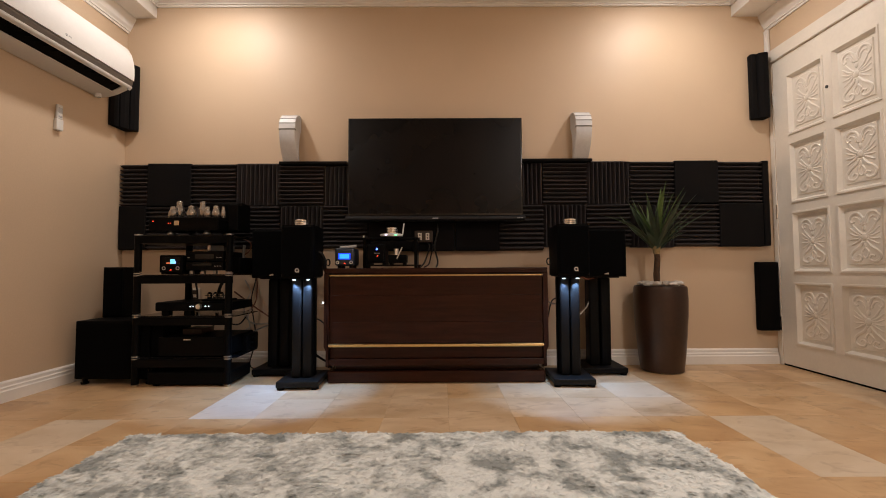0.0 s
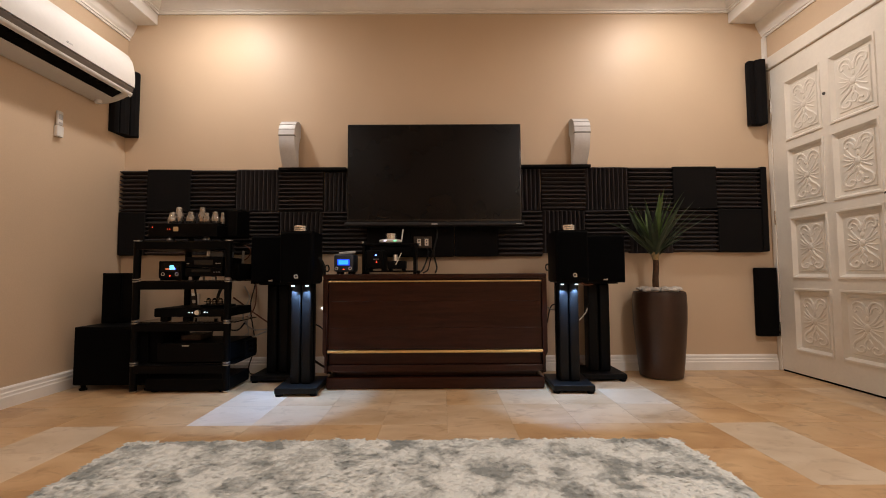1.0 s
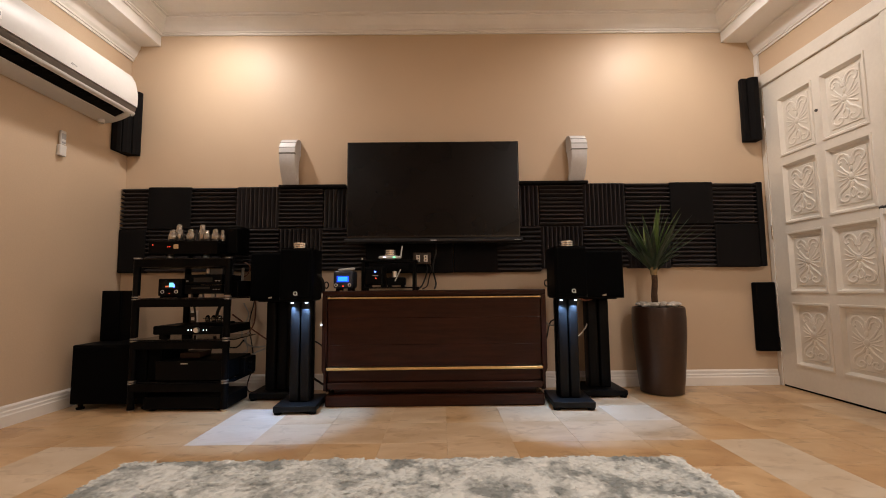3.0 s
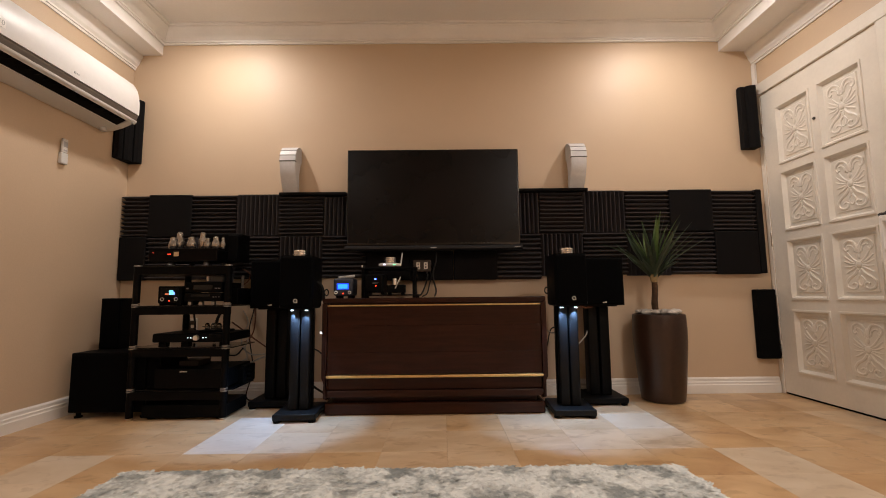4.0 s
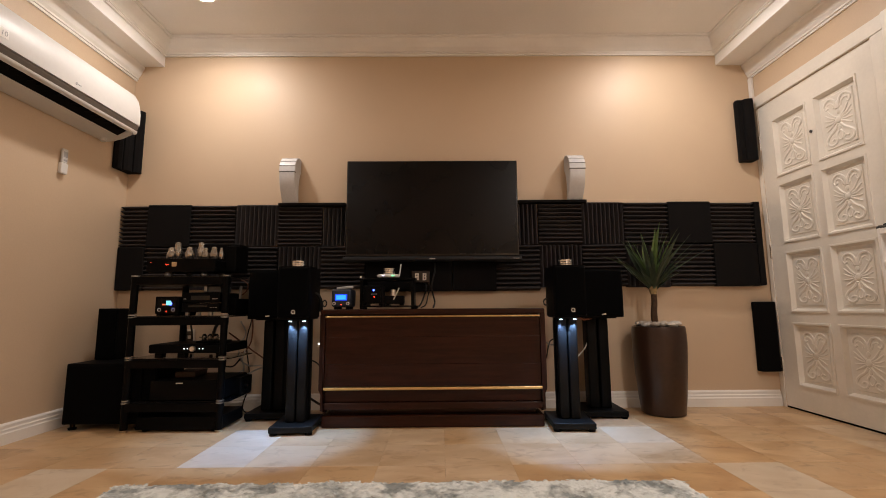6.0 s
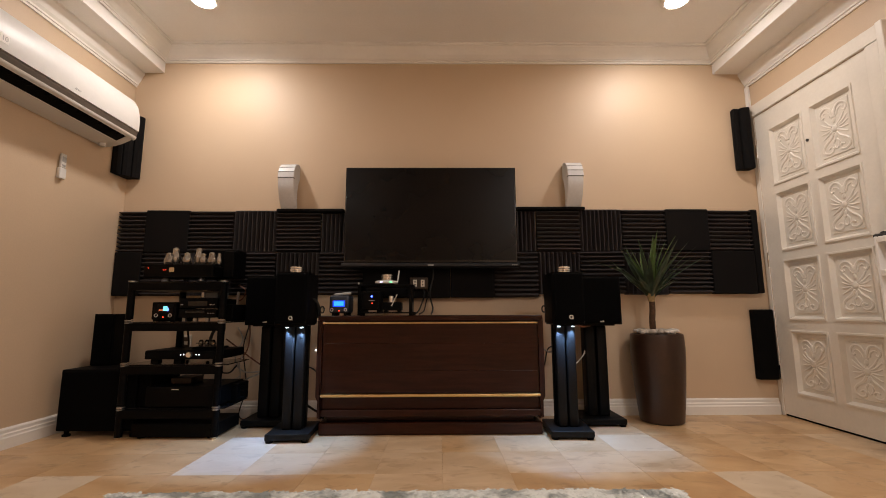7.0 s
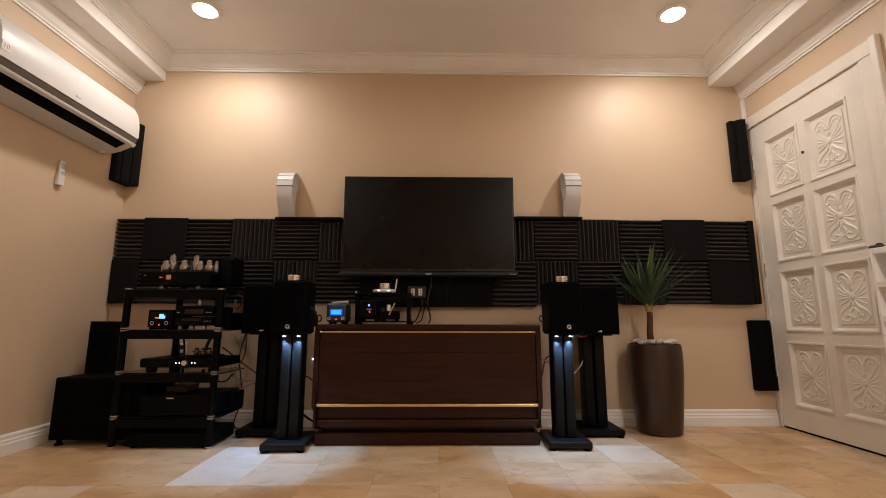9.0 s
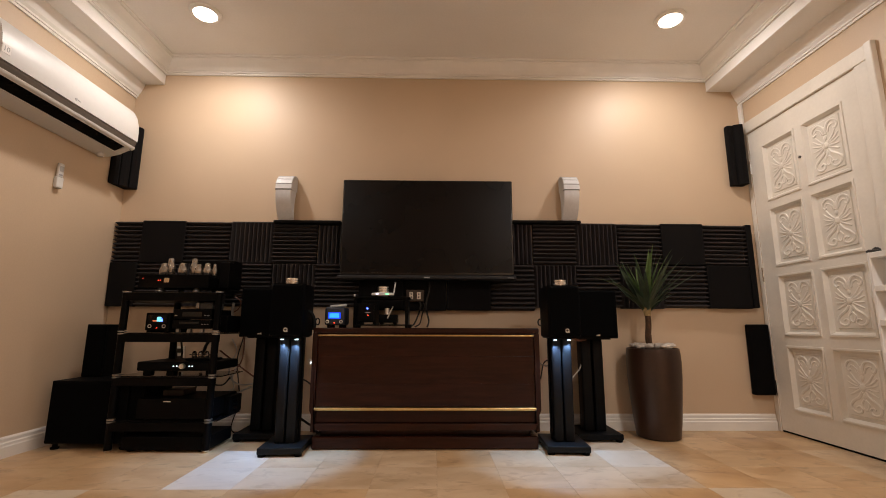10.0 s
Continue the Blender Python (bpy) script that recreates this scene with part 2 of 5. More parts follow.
E_GREEN = glow("green_led", (0.2, 1.0, 0.45), 2.5)
E_VIOLET = glow("violet_led", (0.75, 0.7, 1.0), 2.5)
E_METER = glow("amber_meter", (0.9, 0.6, 0.3), 0.05)
E_CYAN = glow("cyan_display", (0.25, 0.85, 0.95), 1.0)
E_ORANGE = glow("orange_display", (0.9, 0.22, 0.08), 0.6)
STONES = [stone("honey_travertine", (0.64, 0.44, 0.245), (0.52, 0.325, 0.165), (0.33, 0.19, 0.09)),
          stone("cream_travertine", (0.65, 0.49, 0.325), (0.52, 0.36, 0.21), (0.38, 0.24, 0.13)),
          stone("amber_travertine", (0.58, 0.375, 0.19), (0.44, 0.255, 0.12), (0.30, 0.15, 0.065)),
          stone("pale_travertine", (0.70, 0.58, 0.44), (0.62, 0.49, 0.345), (0.45, 0.33, 0.21)),
          stone("white_travertine", (0.74, 0.67, 0.585), (0.64, 0.56, 0.47), (0.50, 0.43, 0.35))]


# ---- building helpers ----
def box(bm, x0, x1, y0, y1, z0, z1, bev=0.0, seg=2):
    r = bmesh.ops.create_cube(bm, size=1)
    vs = r["verts"]
    bmesh.ops.transform(bm, verts=vs, matrix=Matrix.Translation(((x0 + x1) / 2, (y0 + y1) / 2, (z0 + z1) / 2)) @ Matrix.Diagonal((x1 - x0, y1 - y0, z1 - z0, 1)))
    if bev:
        es = list({e for v in vs for e in v.link_edges})
        bmesh.ops.bevel(bm, geom=es, offset=bev, segments=seg, profile=0.5, affect='EDGES')
    return bm


def B(*a, **k):
    return box(bmesh.new(), *a, **k)


def cyl(bm, x, y, z0, z1, r0, r1=None, n=24, m=None):
    r1 = r0 if r1 is None else r1
    r = bmesh.ops.create_cone(bm, cap_ends=True, segments=n, radius1=r0, radius2=r1, depth=z1 - z0)
    t = Matrix.Translation((x, y, (z0 + z1) / 2))
    bmesh.ops.transform(bm, verts=r["verts"], matrix=(m @ t) if m else t)
    return bm


def lathe(profile, n=40):
    """A turned shape from (radius, z) pairs."""
    bm = bmesh.new()
    rings = []
    for r, z in profile:
        rings.append([bm.verts.new((r * math.cos(2 * math.pi * i / n), r * math.sin(2 * math.pi * i / n), z)) for i in range(n)])
    for a, b in zip(rings, rings[1:]):
        for i in range(n):
            bm.faces.new((a[i], a[(i + 1) % n], b[(i + 1) % n], b[i]))
    bm.faces.new(list(reversed(rings[0])))
    bm.faces.new(rings[-1])
    return bm


def prism(profile, a, b, axis="x"):
    """A profile of (u, v) pairs drawn out along an axis: x gives (y, z), y gives (x, z), z gives (x, y)."""
    bm = bmesh.new()
    def at(u, v, s):
        return {"x": (s, u, v), "y": (u, s, v), "z": (u, v, s)}[axis]
    p0 = [bm.verts.new(at(u, v, a)) for u, v in profile]
    p1 = [bm.verts.new(at(u, v, b)) for u, v in profile]
    k = len(profile)
    for i in range(k):
        bm.faces.new((p0[i], p0[(i + 1) % k], p1[(i + 1) % k], p1[i]))
    bm.faces.new(p0[::-1])
    bm.faces.new(p1)
    bmesh.ops.recalc_face_normals(bm, faces=bm.faces)
    return bm


def smooth_path(pts, steps=6):
    """Catmull-Rom line through points."""
    p = [Vector(q) for q in pts]
    p = [p[0] * 2 - p[1]] + p + [p[-1] * 2 - p[-2]]
    out = []
    for i in range(1, len(p) - 2):
        for s in range(steps):
            t = s / steps
            out.append(0.5 * (2 * p[i] + (p[i + 1] - p[i - 1]) * t + (2 * p[i - 1] - 5 * p[i] + 4 * p[i + 1] - p[i + 2]) * t * t + (3 * p[i] - p[i - 1] - 3 * p[i + 1] + p[i + 2]) * t ** 3))
    return out + [p[-2]]


def tube(bm, pts, r, n=6, taper=None, flat=1.0):
    """A round bar along points; taper gives the radius factor at its end; flat squeezes it along local x."""
    pts = [Vector(p) for p in pts]
    rings = []
    for i, p in enumerate(pts):
        d = (pts[min(i + 1, len(pts) - 1)] - pts[max(i - 1, 0)]).normalized()
        u = d.cross(Vector((0.123, 0.31, 0.94))).normalized()
        v = d.cross(u)
        f = r * (1 if taper is None else 1 + (taper - 1) * i / (len(pts) - 1))
        rings.append([bm.verts.new(p + (u * math.cos(2 * math.pi * k / n) * flat + v * math.sin(2 * math.pi * k / n)) * f) for k in range(n)])
    for a, b in zip(rings, rings[1:]):
        for i in range(n):
            bm.faces.new((a[i], a[(i + 1) % n], b[(i + 1) % n], b[i]))
    bm.faces.new(rings[0][::-1])
    bm.faces.new(rings[-1])
    return bm


def mesh_of(name, bm, material, smooth=False):
    me = bpy.data.meshes.new(name)
    bmesh.ops.recalc_face_normals(bm, faces=bm.faces)
    bm.to_mesh(me)
    bm.free()
    me.materials.append(material)
    if smooth:
        me.polygons.foreach_set("use_smooth", [True] * len(me.polygons))
        me.set_sharp_from_angle(angle=radians(35))
    return me


def part(name, bm, material, parent, label="", smooth=False, at=None):
    ob = new(name, mesh_of(name, bm, material, smooth))
    ob.parent = parent
    if at is not None:
        ob.matrix_basis = at
    return tagged(ob, label)


def thing(name, m, label, category, group=""):
    ob = new(name)
    ob.empty_display_size = 0.05
    ob.matrix_basis = m
    return tagged(ob, label, category, group)


def solo(name, bm, material, label, category, group="", m=None, smooth=False):
    ob = new(name, mesh_of(name, bm, material, smooth))
    if m is not None:
        ob.matrix_basis = m
    return tagged(ob, label, category, group)


def struct(name, bm, material, label, category, smooth=False):
    ob = new(name, mesh_of(name, bm, material, smooth))
    return tagged(ob, label, category, "", "structure")


# ---- the room ----
T = 0.15
floor_bm = B(XL - T, XR + T, YF - T, YB + T, -0.12, -0.006)
FLOOR = struct("floor", floor_bm, M_GROUT, "honey-coloured travertine tile floor with thin grout joints", "floor")
struct("wall_back", B(XL - T, XR + T, YB, YB + T, -0.006, 2.9), M_WALL, "beige painted wall behind the hi-fi", "wall")
struct("wall_left", B(XL - T, XL, YF, YB, -0.006, 2.9), M_WALL, "beige painted side wall with air conditioner", "wall")
# Added and never in view: closes the room so light bounces back.
struct("wall_front", B(XL - T, XR + T, YF - T, YF, -0.006, 2.9), M_WALL, "unseen beige wall added behind the camera to close the room", "wall")
DY0, DY1, DZ = 2.288, 3.158, 2.102
bm = B(XR, XR + T, YF, DY0, -0.006, 2.9)
box(bm, XR, XR + T, DY1, YB, -0.006, 2.9)
box(bm, XR, XR + T, DY0, DY1, DZ, 2.9)
struct("wall_right", bm, M_WALL, "beige painted wall with a doorway", "wall")
bm = B(BXL, BXR, YF, YB, ZC, ZC + 0.15)
struct("ceiling", bm, M_WHITE, "white painted flat ceiling with downlights", "ceiling")
struct("beam_left", B(XL, BXL, YF, YB, BZ, ZC + 0.15), M_WHITE, "white boxed ceiling beam along the side wall", "ceiling beam")
struct("beam_right", B(BXR, XR, YF, YB, BZ, ZC + 0.15), M_WHITE, "white boxed ceiling beam above the door", "ceiling beam")

CORNICE = [(0, 0), (0.014, 0), (0.014, 0.012), (0.022, 0.014), (0.022, 0.024), (0.034, 0.030), (0.050, 0.046), (0.068, 0.076), (0.084, 0.094), (0.084, 0.104), (0.098, 0.106), (0.098, 0.12), (0, 0.12)]
CZ = ZC - 0.12
struct("cornice_back", prism([(YB - d, CZ + z) for d, z in CORNICE], BXL, BXR, "x"), M_TRIM, "white moulded plaster cornice", "cornice")
struct("cornice_left", prism([(BXL + d, CZ + z) for d, z in CORNICE], YF, YB - 0.004, "y"), M_TRIM, "white moulded plaster cornice on the beam", "cornice")
struct("cornice_right", prism([(BXR - d, CZ + z) for d, z in CORNICE], YF, YB - 0.004, "y"), M_TRIM, "white moulded plaster cornice on the beam", "cornice")
COVE = [(0, 0), (0.010, 0), (0.010, 0.014), (0.018, 0.016), (0.018, 0.027), (0.030, 0.042), (0.043, 0.072), (0.056, 0.098), (0.056, 0.115), (0, 0.115)]
CVH = 0.115
struct("cove_left", prism([(XL + d, BZ - CVH + z) for d, z in COVE], YF, YB, "y"), M_TRIM, "white cove moulding under the beam", "moulding")
struct("cove_right", prism([(XR - d, BZ - CVH + z) for d, z in COVE], YF, YB, "y"), M_TRIM, "white cove moulding under the beam", "moulding")
BASE = [(0, 0), (0.020, 0), (0.020, 0.055), (0.016, 0.062), (0.016, 0.074), (0.011, 0.080), (0.011, 0.096), (0.006, 0.106), (0, 0.106)]
struct("baseboard_back", prism([(YB - d, z) for d, z in BASE], XL, XR - 0.012, "x"), M_TRIM, "white moulded wooden baseboard", "baseboard")
struct("baseboard_left", prism([(XL + d, z) for d, z in BASE], YF, YB - 0.021, "y"), M_TRIM, "white moulded wooden baseboard", "baseboard")
struct("baseboard_right", prism([(XR - d, z) for d, z in BASE], YF, DY0 - 0.13, "y"), M_TRIM, "white moulded wooden baseboard", "baseboard")

# door casing: head over the leaf, jamb towards the room, thin jamb in the corner
bm = B(XR - 0.016, XR + 0.05, DY0 - 0.085, YB - 0.004, DZ + 0.003, DZ + 0.088, 0.004)
box(bm, XR - 0.014, XR + 0.05, DY0 - 0.085, DY0 - 0.002, 0, DZ + 0.002, 0.004)
box(bm, XR - 0.030, XR + 0.002, DY0 - 0.128, DY0 - 0.086, 0, DZ + 0.088, 0.006)
box(bm, XR - 0.022, XR + 0.002, DY0 - 0.100, DY0 - 0.084, 0, DZ + 0.086, 0.004)
box(bm, XR - 0.006, XR + 0.05, DY1 + 0.001, YB - 0.004, 0, DZ + 0.002, 0.002)
struct("door_casing", bm, M_DOOR, "cream painted wooden door casing", "door casing")
# thin conduit above the casing in the corner
struct("trim_corner", B(XR - 0.022, XR - 0.001, YB - 0.034, YB - 0.001, DZ + 0.09, BZ - CVH, 0.004), M_TRIM, "white painted cable cover in the corner", "trim")

# ---- carved door ----
door = thing("door_1", pose(XR, 0, 0), "closed cream panelled door with carved scroll panels", "door")
door["kind"] = "structure"
COLS = [(2.405, 2.682), (2.755, 3.025)]
ROWS = [(0.166, 0.556), (0.640, 1.024), (1.102, 1.490), (1.560, 1.952)]
bm = B(0.0, 0.042, DY0 + 0.002, COLS[0][0], 0.012, DZ - 0.001)
box(bm, 0.0, 0.042, COLS[0][1], COLS[1][0], 0.012, DZ - 0.001)
box(bm, 0.0, 0.042, COLS[1][1], DY1 - 0.002, 0.012, DZ - 0.001)
zs = [0.012] + [z for r in ROWS for z in r] + [DZ - 0.001]
for c in COLS:
    for i in range(0, len(zs), 2):
        box(bm, 0.0, 0.042, c[0], c[1], zs[i], zs[i + 1])
part("leaf", bm, M_DOOR, door)
# Black fill stands in for the shade in the gap below the leaf.
part("bottom_shadow_strip", B(0.004, 0.03, DY0, DY1, 0.0, 0.012), M_BLACK, door, "dark strip painted in for the shaded gap under the door")


def ornament():
    """A carved relief: two arches and a bud above, a fan of leaves across, a scrolled bell below."""
    bm = bmesh.new()
    for sy in (-1, 1):
        def tp(pts, r, taper=None):
            tube(bm, [(-0.001, sy * p.x, p.y) for p in smooth_path([(q[0], q[1], 0) for q in pts], 5)], r, 6, taper)
        tp([(0.007, 0.070), (0.010, 0.104), (0.024, 0.134), (0.050, 0.145), (0.076, 0.130), (0.083, 0.104), (0.070, 0.086), (0.056, 0.096)], 0.0095, 0.7)
        tp([(0.020, 0.078), (0.030, 0.106), (0.050, 0.118), (0.062, 0.112)], 0.007, 0.6)
        tp([(0.014, 0.014), (0.040, 0.040), (0.066, 0.078)], 0.0095, 0.55)
        tp([(0.018, 0.008), (0.050, 0.026), (0.084, 0.056)], 0.0090, 0.55)
        tp([(0.020, 0.002), (0.052, 0.008), (0.086, 0.024)], 0.0085, 0.55)
        tp([(0.020, -0.006), (0.050, -0.012), (0.084, -0.012)], 0.0085, 0.55)
        tp([(0.016, -0.012), (0.044, -0.030), (0.078, -0.048)], 0.0090, 0.55)
        tp([(0.008, -0.026), (0.030, -0.056), (0.064, -0.080), (0.083, -0.106), (0.078, -0.132), (0.052, -0.145), (0.028, -0.138), (0.022, -0.120), (0.036, -0.108), (0.052, -0.116)], 0.0098, 0.65)
        tp([(0.002, -0.066), (0.018, -0.088), (0.014, -0.112), (0.002, -0.126)], 0.0075, 0.7)
    for z, r, k in ((0.0, 0.022, 1.0), (0.094, 0.013, 2.0), (0.050, 0.012, 1.5), (-0.050, 0.012, 1.5)):
        q = bmesh.ops.create_uvsphere(bm, u_segments=14, v_segments=8, radius=r)
        bmesh.ops.transform(bm, verts=q["verts"], matrix=Matrix.Translation((0, 0, z)) @ Matrix.Diagonal((0.65, 1, k, 1)))
    return bm


def panel_frame(w, h):
    """A raised sloping moulding round the recess and a thin inner fillet."""
    bm = bmesh.new()
    def ring(u0, v0, u1, v1, x0, x1):
        def rect(u, v, x):
            return [bm.verts.new((x, s * u, t * v)) for s, t in ((-1, -1), (1, -1), (1, 1), (-1, 1))]
        a, b = rect(u0, v0, x0), rect(u1, v1, x1)
        for i in range(4):
            bm.faces.new((a[i], a[(i + 1) % 4], b[(i + 1) % 4], b[i]))
    ring(w / 2 + 0.010, h / 2 + 0.010, w / 2 + 0.008, h / 2 + 0.008, 0.0, -0.007)
    ring(w / 2 + 0.008, h / 2 + 0.008, w / 2 - 0.002, h / 2 - 0.002, -0.007, -0.007)
    ring(w / 2 - 0.002, h / 2 - 0.002, w / 2 - 0.016, h / 2 - 0.016, -0.007, 0.018)
    ring(w / 2 - 0.016, h / 2 - 0.016, w / 2 - 0.036, h / 2 - 0.036, 0.018, 0.018)
    ring(w / 2 - 0.036, h / 2 - 0.036, w / 2 - 0.040, h / 2 - 0.040, 0.018, 0.012)
    ring(w / 2 - 0.040, h / 2 - 0.040, 0.002, 0.002, 0.012, 0.012)
    return bm


orn = mesh_of("carved_ornament", ornament(), M_DOOR, True)
for c in COLS:
    for r in ROWS:
        cy, cz, w, h = (c[0] + c[1]) / 2, (r[0] + r[1]) / 2, c[1] - c[0], r[1] - r[0]
        p = part("panel", panel_frame(w, h), M_DOOR, door, at=pose(0, cy, cz))
        o = new("carved_ornament", orn)
        o.parent = p
        o.matrix_basis = Matrix.Translation((0.012, 0, 0)) @ Matrix.Diagonal((0.55, (w - 0.09) / 0.18, (h - 0.10) / 0.30, 1))
part("peephole", cyl(bmesh.new(), 0, 0, -0.004, 0.004, 0.009, n=16), M_PRINT, door, "small dark peephole", at=pose(-0.002, 2.724, 1.755, 0, 90, 0))
for z in (0.28, 1.05, 1.84):
    part("hinge", B(-0.010, 0.004, DY1 - 0.006, DY1 + 0.006, z - 0.05, z + 0.05, 0.003), M_CHAMP, door, "brass hinge")
h = part("door_handle", cyl(bmesh.new(), 0, 0, 0, 0.045, 0.014, 0.012, 16), M_PRINT, door, "dark metal door handle", at=pose(0.0, 2.335, 1.075, 0, -90, 0))
part("rosette", cyl(bmesh.new(), 0, 0, 0, 0.006, 0.026, n=20), M_PRINT, h)
part("lever", B(-0.008, 0.008, -0.05, 0.012, 0.040, 0.052, 0.004), M_PRINT, h)

# ---- open shelf beside the door ----
shelf = thing("shelf_unit", pose(2.1, 0, 0), "white open shelf unit standing beside the door", "shelf")
SY0, SY1 = 1.45, 2.16
part("side_panel", B(0, 0.212, SY1 - 0.012, SY1, 0.0, 1.04, 0.002), M_TRIM, shelf)
part("side_panel", B(0, 0.212, SY0, SY0 + 0.012, 0.0, 1.04, 0.002), M_TRIM, shelf)
part("back_panel", B(0.204, 0.212, SY0 + 0.013, SY1 - 0.013, 0.0, 1.02), M_TRIM, shelf)
for z in (0.03, 0.215, 0.375, 0.54, 0.705, 0.865, 1.025):
    part("shelf_board", B(0.001, 0.203, SY0 + 0.013, SY1 - 0.013, z - 0.014, z + 0.014, 0.002), M_TRIM, shelf)

# ---- downlights: two in view, four added out of view ----
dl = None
for lx, ly in DOWNLIGHTS_AND_FILL:
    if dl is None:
        dl = thing("downlight", pose(lx, ly, ZC), "round white recessed downlight, lit; those out of view are added", "ceiling lamp", "ceiling downlights")
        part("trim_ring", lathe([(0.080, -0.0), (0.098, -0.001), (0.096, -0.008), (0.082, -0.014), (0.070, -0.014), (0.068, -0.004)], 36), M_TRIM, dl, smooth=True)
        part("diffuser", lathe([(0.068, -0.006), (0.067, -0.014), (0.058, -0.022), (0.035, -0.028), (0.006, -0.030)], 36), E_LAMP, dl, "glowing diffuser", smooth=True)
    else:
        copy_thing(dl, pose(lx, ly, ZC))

# ---- acoustic foam ----
FW, FD = 0.303, 0.048
def wedge_panel(w, h, upright, n=10):
    """A foam slab with a row of wedges; upright wedges run vertically."""
    span = w if upright else h
    prof = [(0, 0), (span, 0)]
    step = span / n
    for i in reversed(range(n)):
        prof += [((i + 0.96) * step, 0.010), ((i + 0.56) * step, FD), ((i + 0.44) * step, FD), ((i + 0.04) * step, 0.010)]
    if upright:
        bm = prism([(u, -v) for u, v in prof], 0, h, "z")
        for q in bm.verts:      # wedge ends cut on a slant
            if q.co.z > h - 0.001 and q.co.y < -0.03:
                q.co.z -= 0.016
    else:
        bm = prism([(-v, u) for u, v in prof], 0, w, "x")
    return bm


def foam(x, z, w, h, kind):
    rr = random.Random(int(x * 1000) + int(z * 77))
    m = pose(x + rr.uniform(-0.002, 0.002), YB - 0.001, z + rr.uniform(-0.003, 0.003), rr.uniform(0, 0.5), rr.uniform(-0.5, 0.5), 0)
    if kind == "F":
        solo("acoustic_panel", B(0, w, -0.050, 0, 0, h, 0.006), M_FOAM2, "flat charcoal acoustic foam panel on the wall", "acoustic panel", "acoustic foam panels", m)
    else:
        lab = "charcoal foam panel with upright wedges on the wall" if kind == "V" else "charcoal foam panel with horizontal wedges on the wall"
        solo("acoustic_panel", wedge_panel(w, h, kind == "V"), M_FOAM, lab, "acoustic panel", "acoustic foam panels", m)


TOP = "HFHVHVHVHVHVHFH"
BOT = "FHVHVHFFFHVHVHF"
for k in range(15):
    x0, x1 = (-2.228, -2.042) if k == 0 else (-2.04 + 0.305 * (k - 1), -2.04 + 0.305 * (k - 1) + FW)
    foam(x0, 1.112, x1 - x0, {4: 0.283, 5: 0.283, 9: 0.295, 10: 0.295, 11: 0.306, 12: 0.304}.get(k, 0.298), TOP[k])
    drop = 0.022 if 6 <= k <= 9 else 0.0
    foam(x0, 0.812 - drop, x1 - x0, 0.301 + drop, BOT[k])
solo("foam_edge_strip", B(2.236, 2.278, YB - 0.05, YB - 0.001, 0.815, 1.41, 0.006), M_FOAM2, "narrow charcoal foam strip at the end of the panels", "acoustic panel")


def corner_trap(cx, z0, side, rot, label, h=0.46):
    """A foam corner block with rounded upright lobes."""
    s = side
    side_len = 0.15
    prof = [(0, 0), (s * side_len * 0.62, 0)]
    lobes = 3
    a, b = Vector((s * side_len * 0.62, 0)), Vector((0, -side_len * 1.1))
    nrm = Vector((s * 0.70, -0.71))
    for i in range(lobes):
        for f, o in ((0.0, 0.0), (0.12, 0.014), (0.5, 0.020), (0.88, 0.014)):
            q = a.lerp(b, (i + f) / lobes) + nrm * o
            prof.append((q.x, q.y))
    prof.append((0, -side_len * 1.1))
    solo("bass_trap", prism(prof, 0, h, "z"), M_FOAM2, label, "acoustic panel", "corner bass traps", pose(cx, YB - 0.002, z0, 0, 0, rot))


corner_trap(XL + 0.002, 1.645, 1, 0, "charcoal foam bass trap in the corner below the air conditioner end")


def small_trap(x, z0, z1, label):
    prof = [(0, 0), (-0.125, 0), (-0.135, -0.03), (-0.128, -0.048), (-0.095, -0.05), (-0.085, -0.042), (-0.078, -0.062), (-0.05, -0.075), (-0.012, -0.078), (0, -0.07)]
    solo("bass_trap", prism([(u * 0.78, v) for u, v in prof], 0, z1 - z0, "z"), M_FOAM2, label, "acoustic panel", "corner bass traps", pose(x, YB - 0.002, z0))


small_trap(2.288, 1.71, 2.168, "charcoal foam bass trap in the corner above the foam row")
solo("bass_trap", B(2.180, 2.316, YB - 0.055, YB - 0.002, 0.232, 0.703, 0.008), M_FOAMB, "flat black foam block low in the corner by the door", "acoustic panel", "corner bass traps")

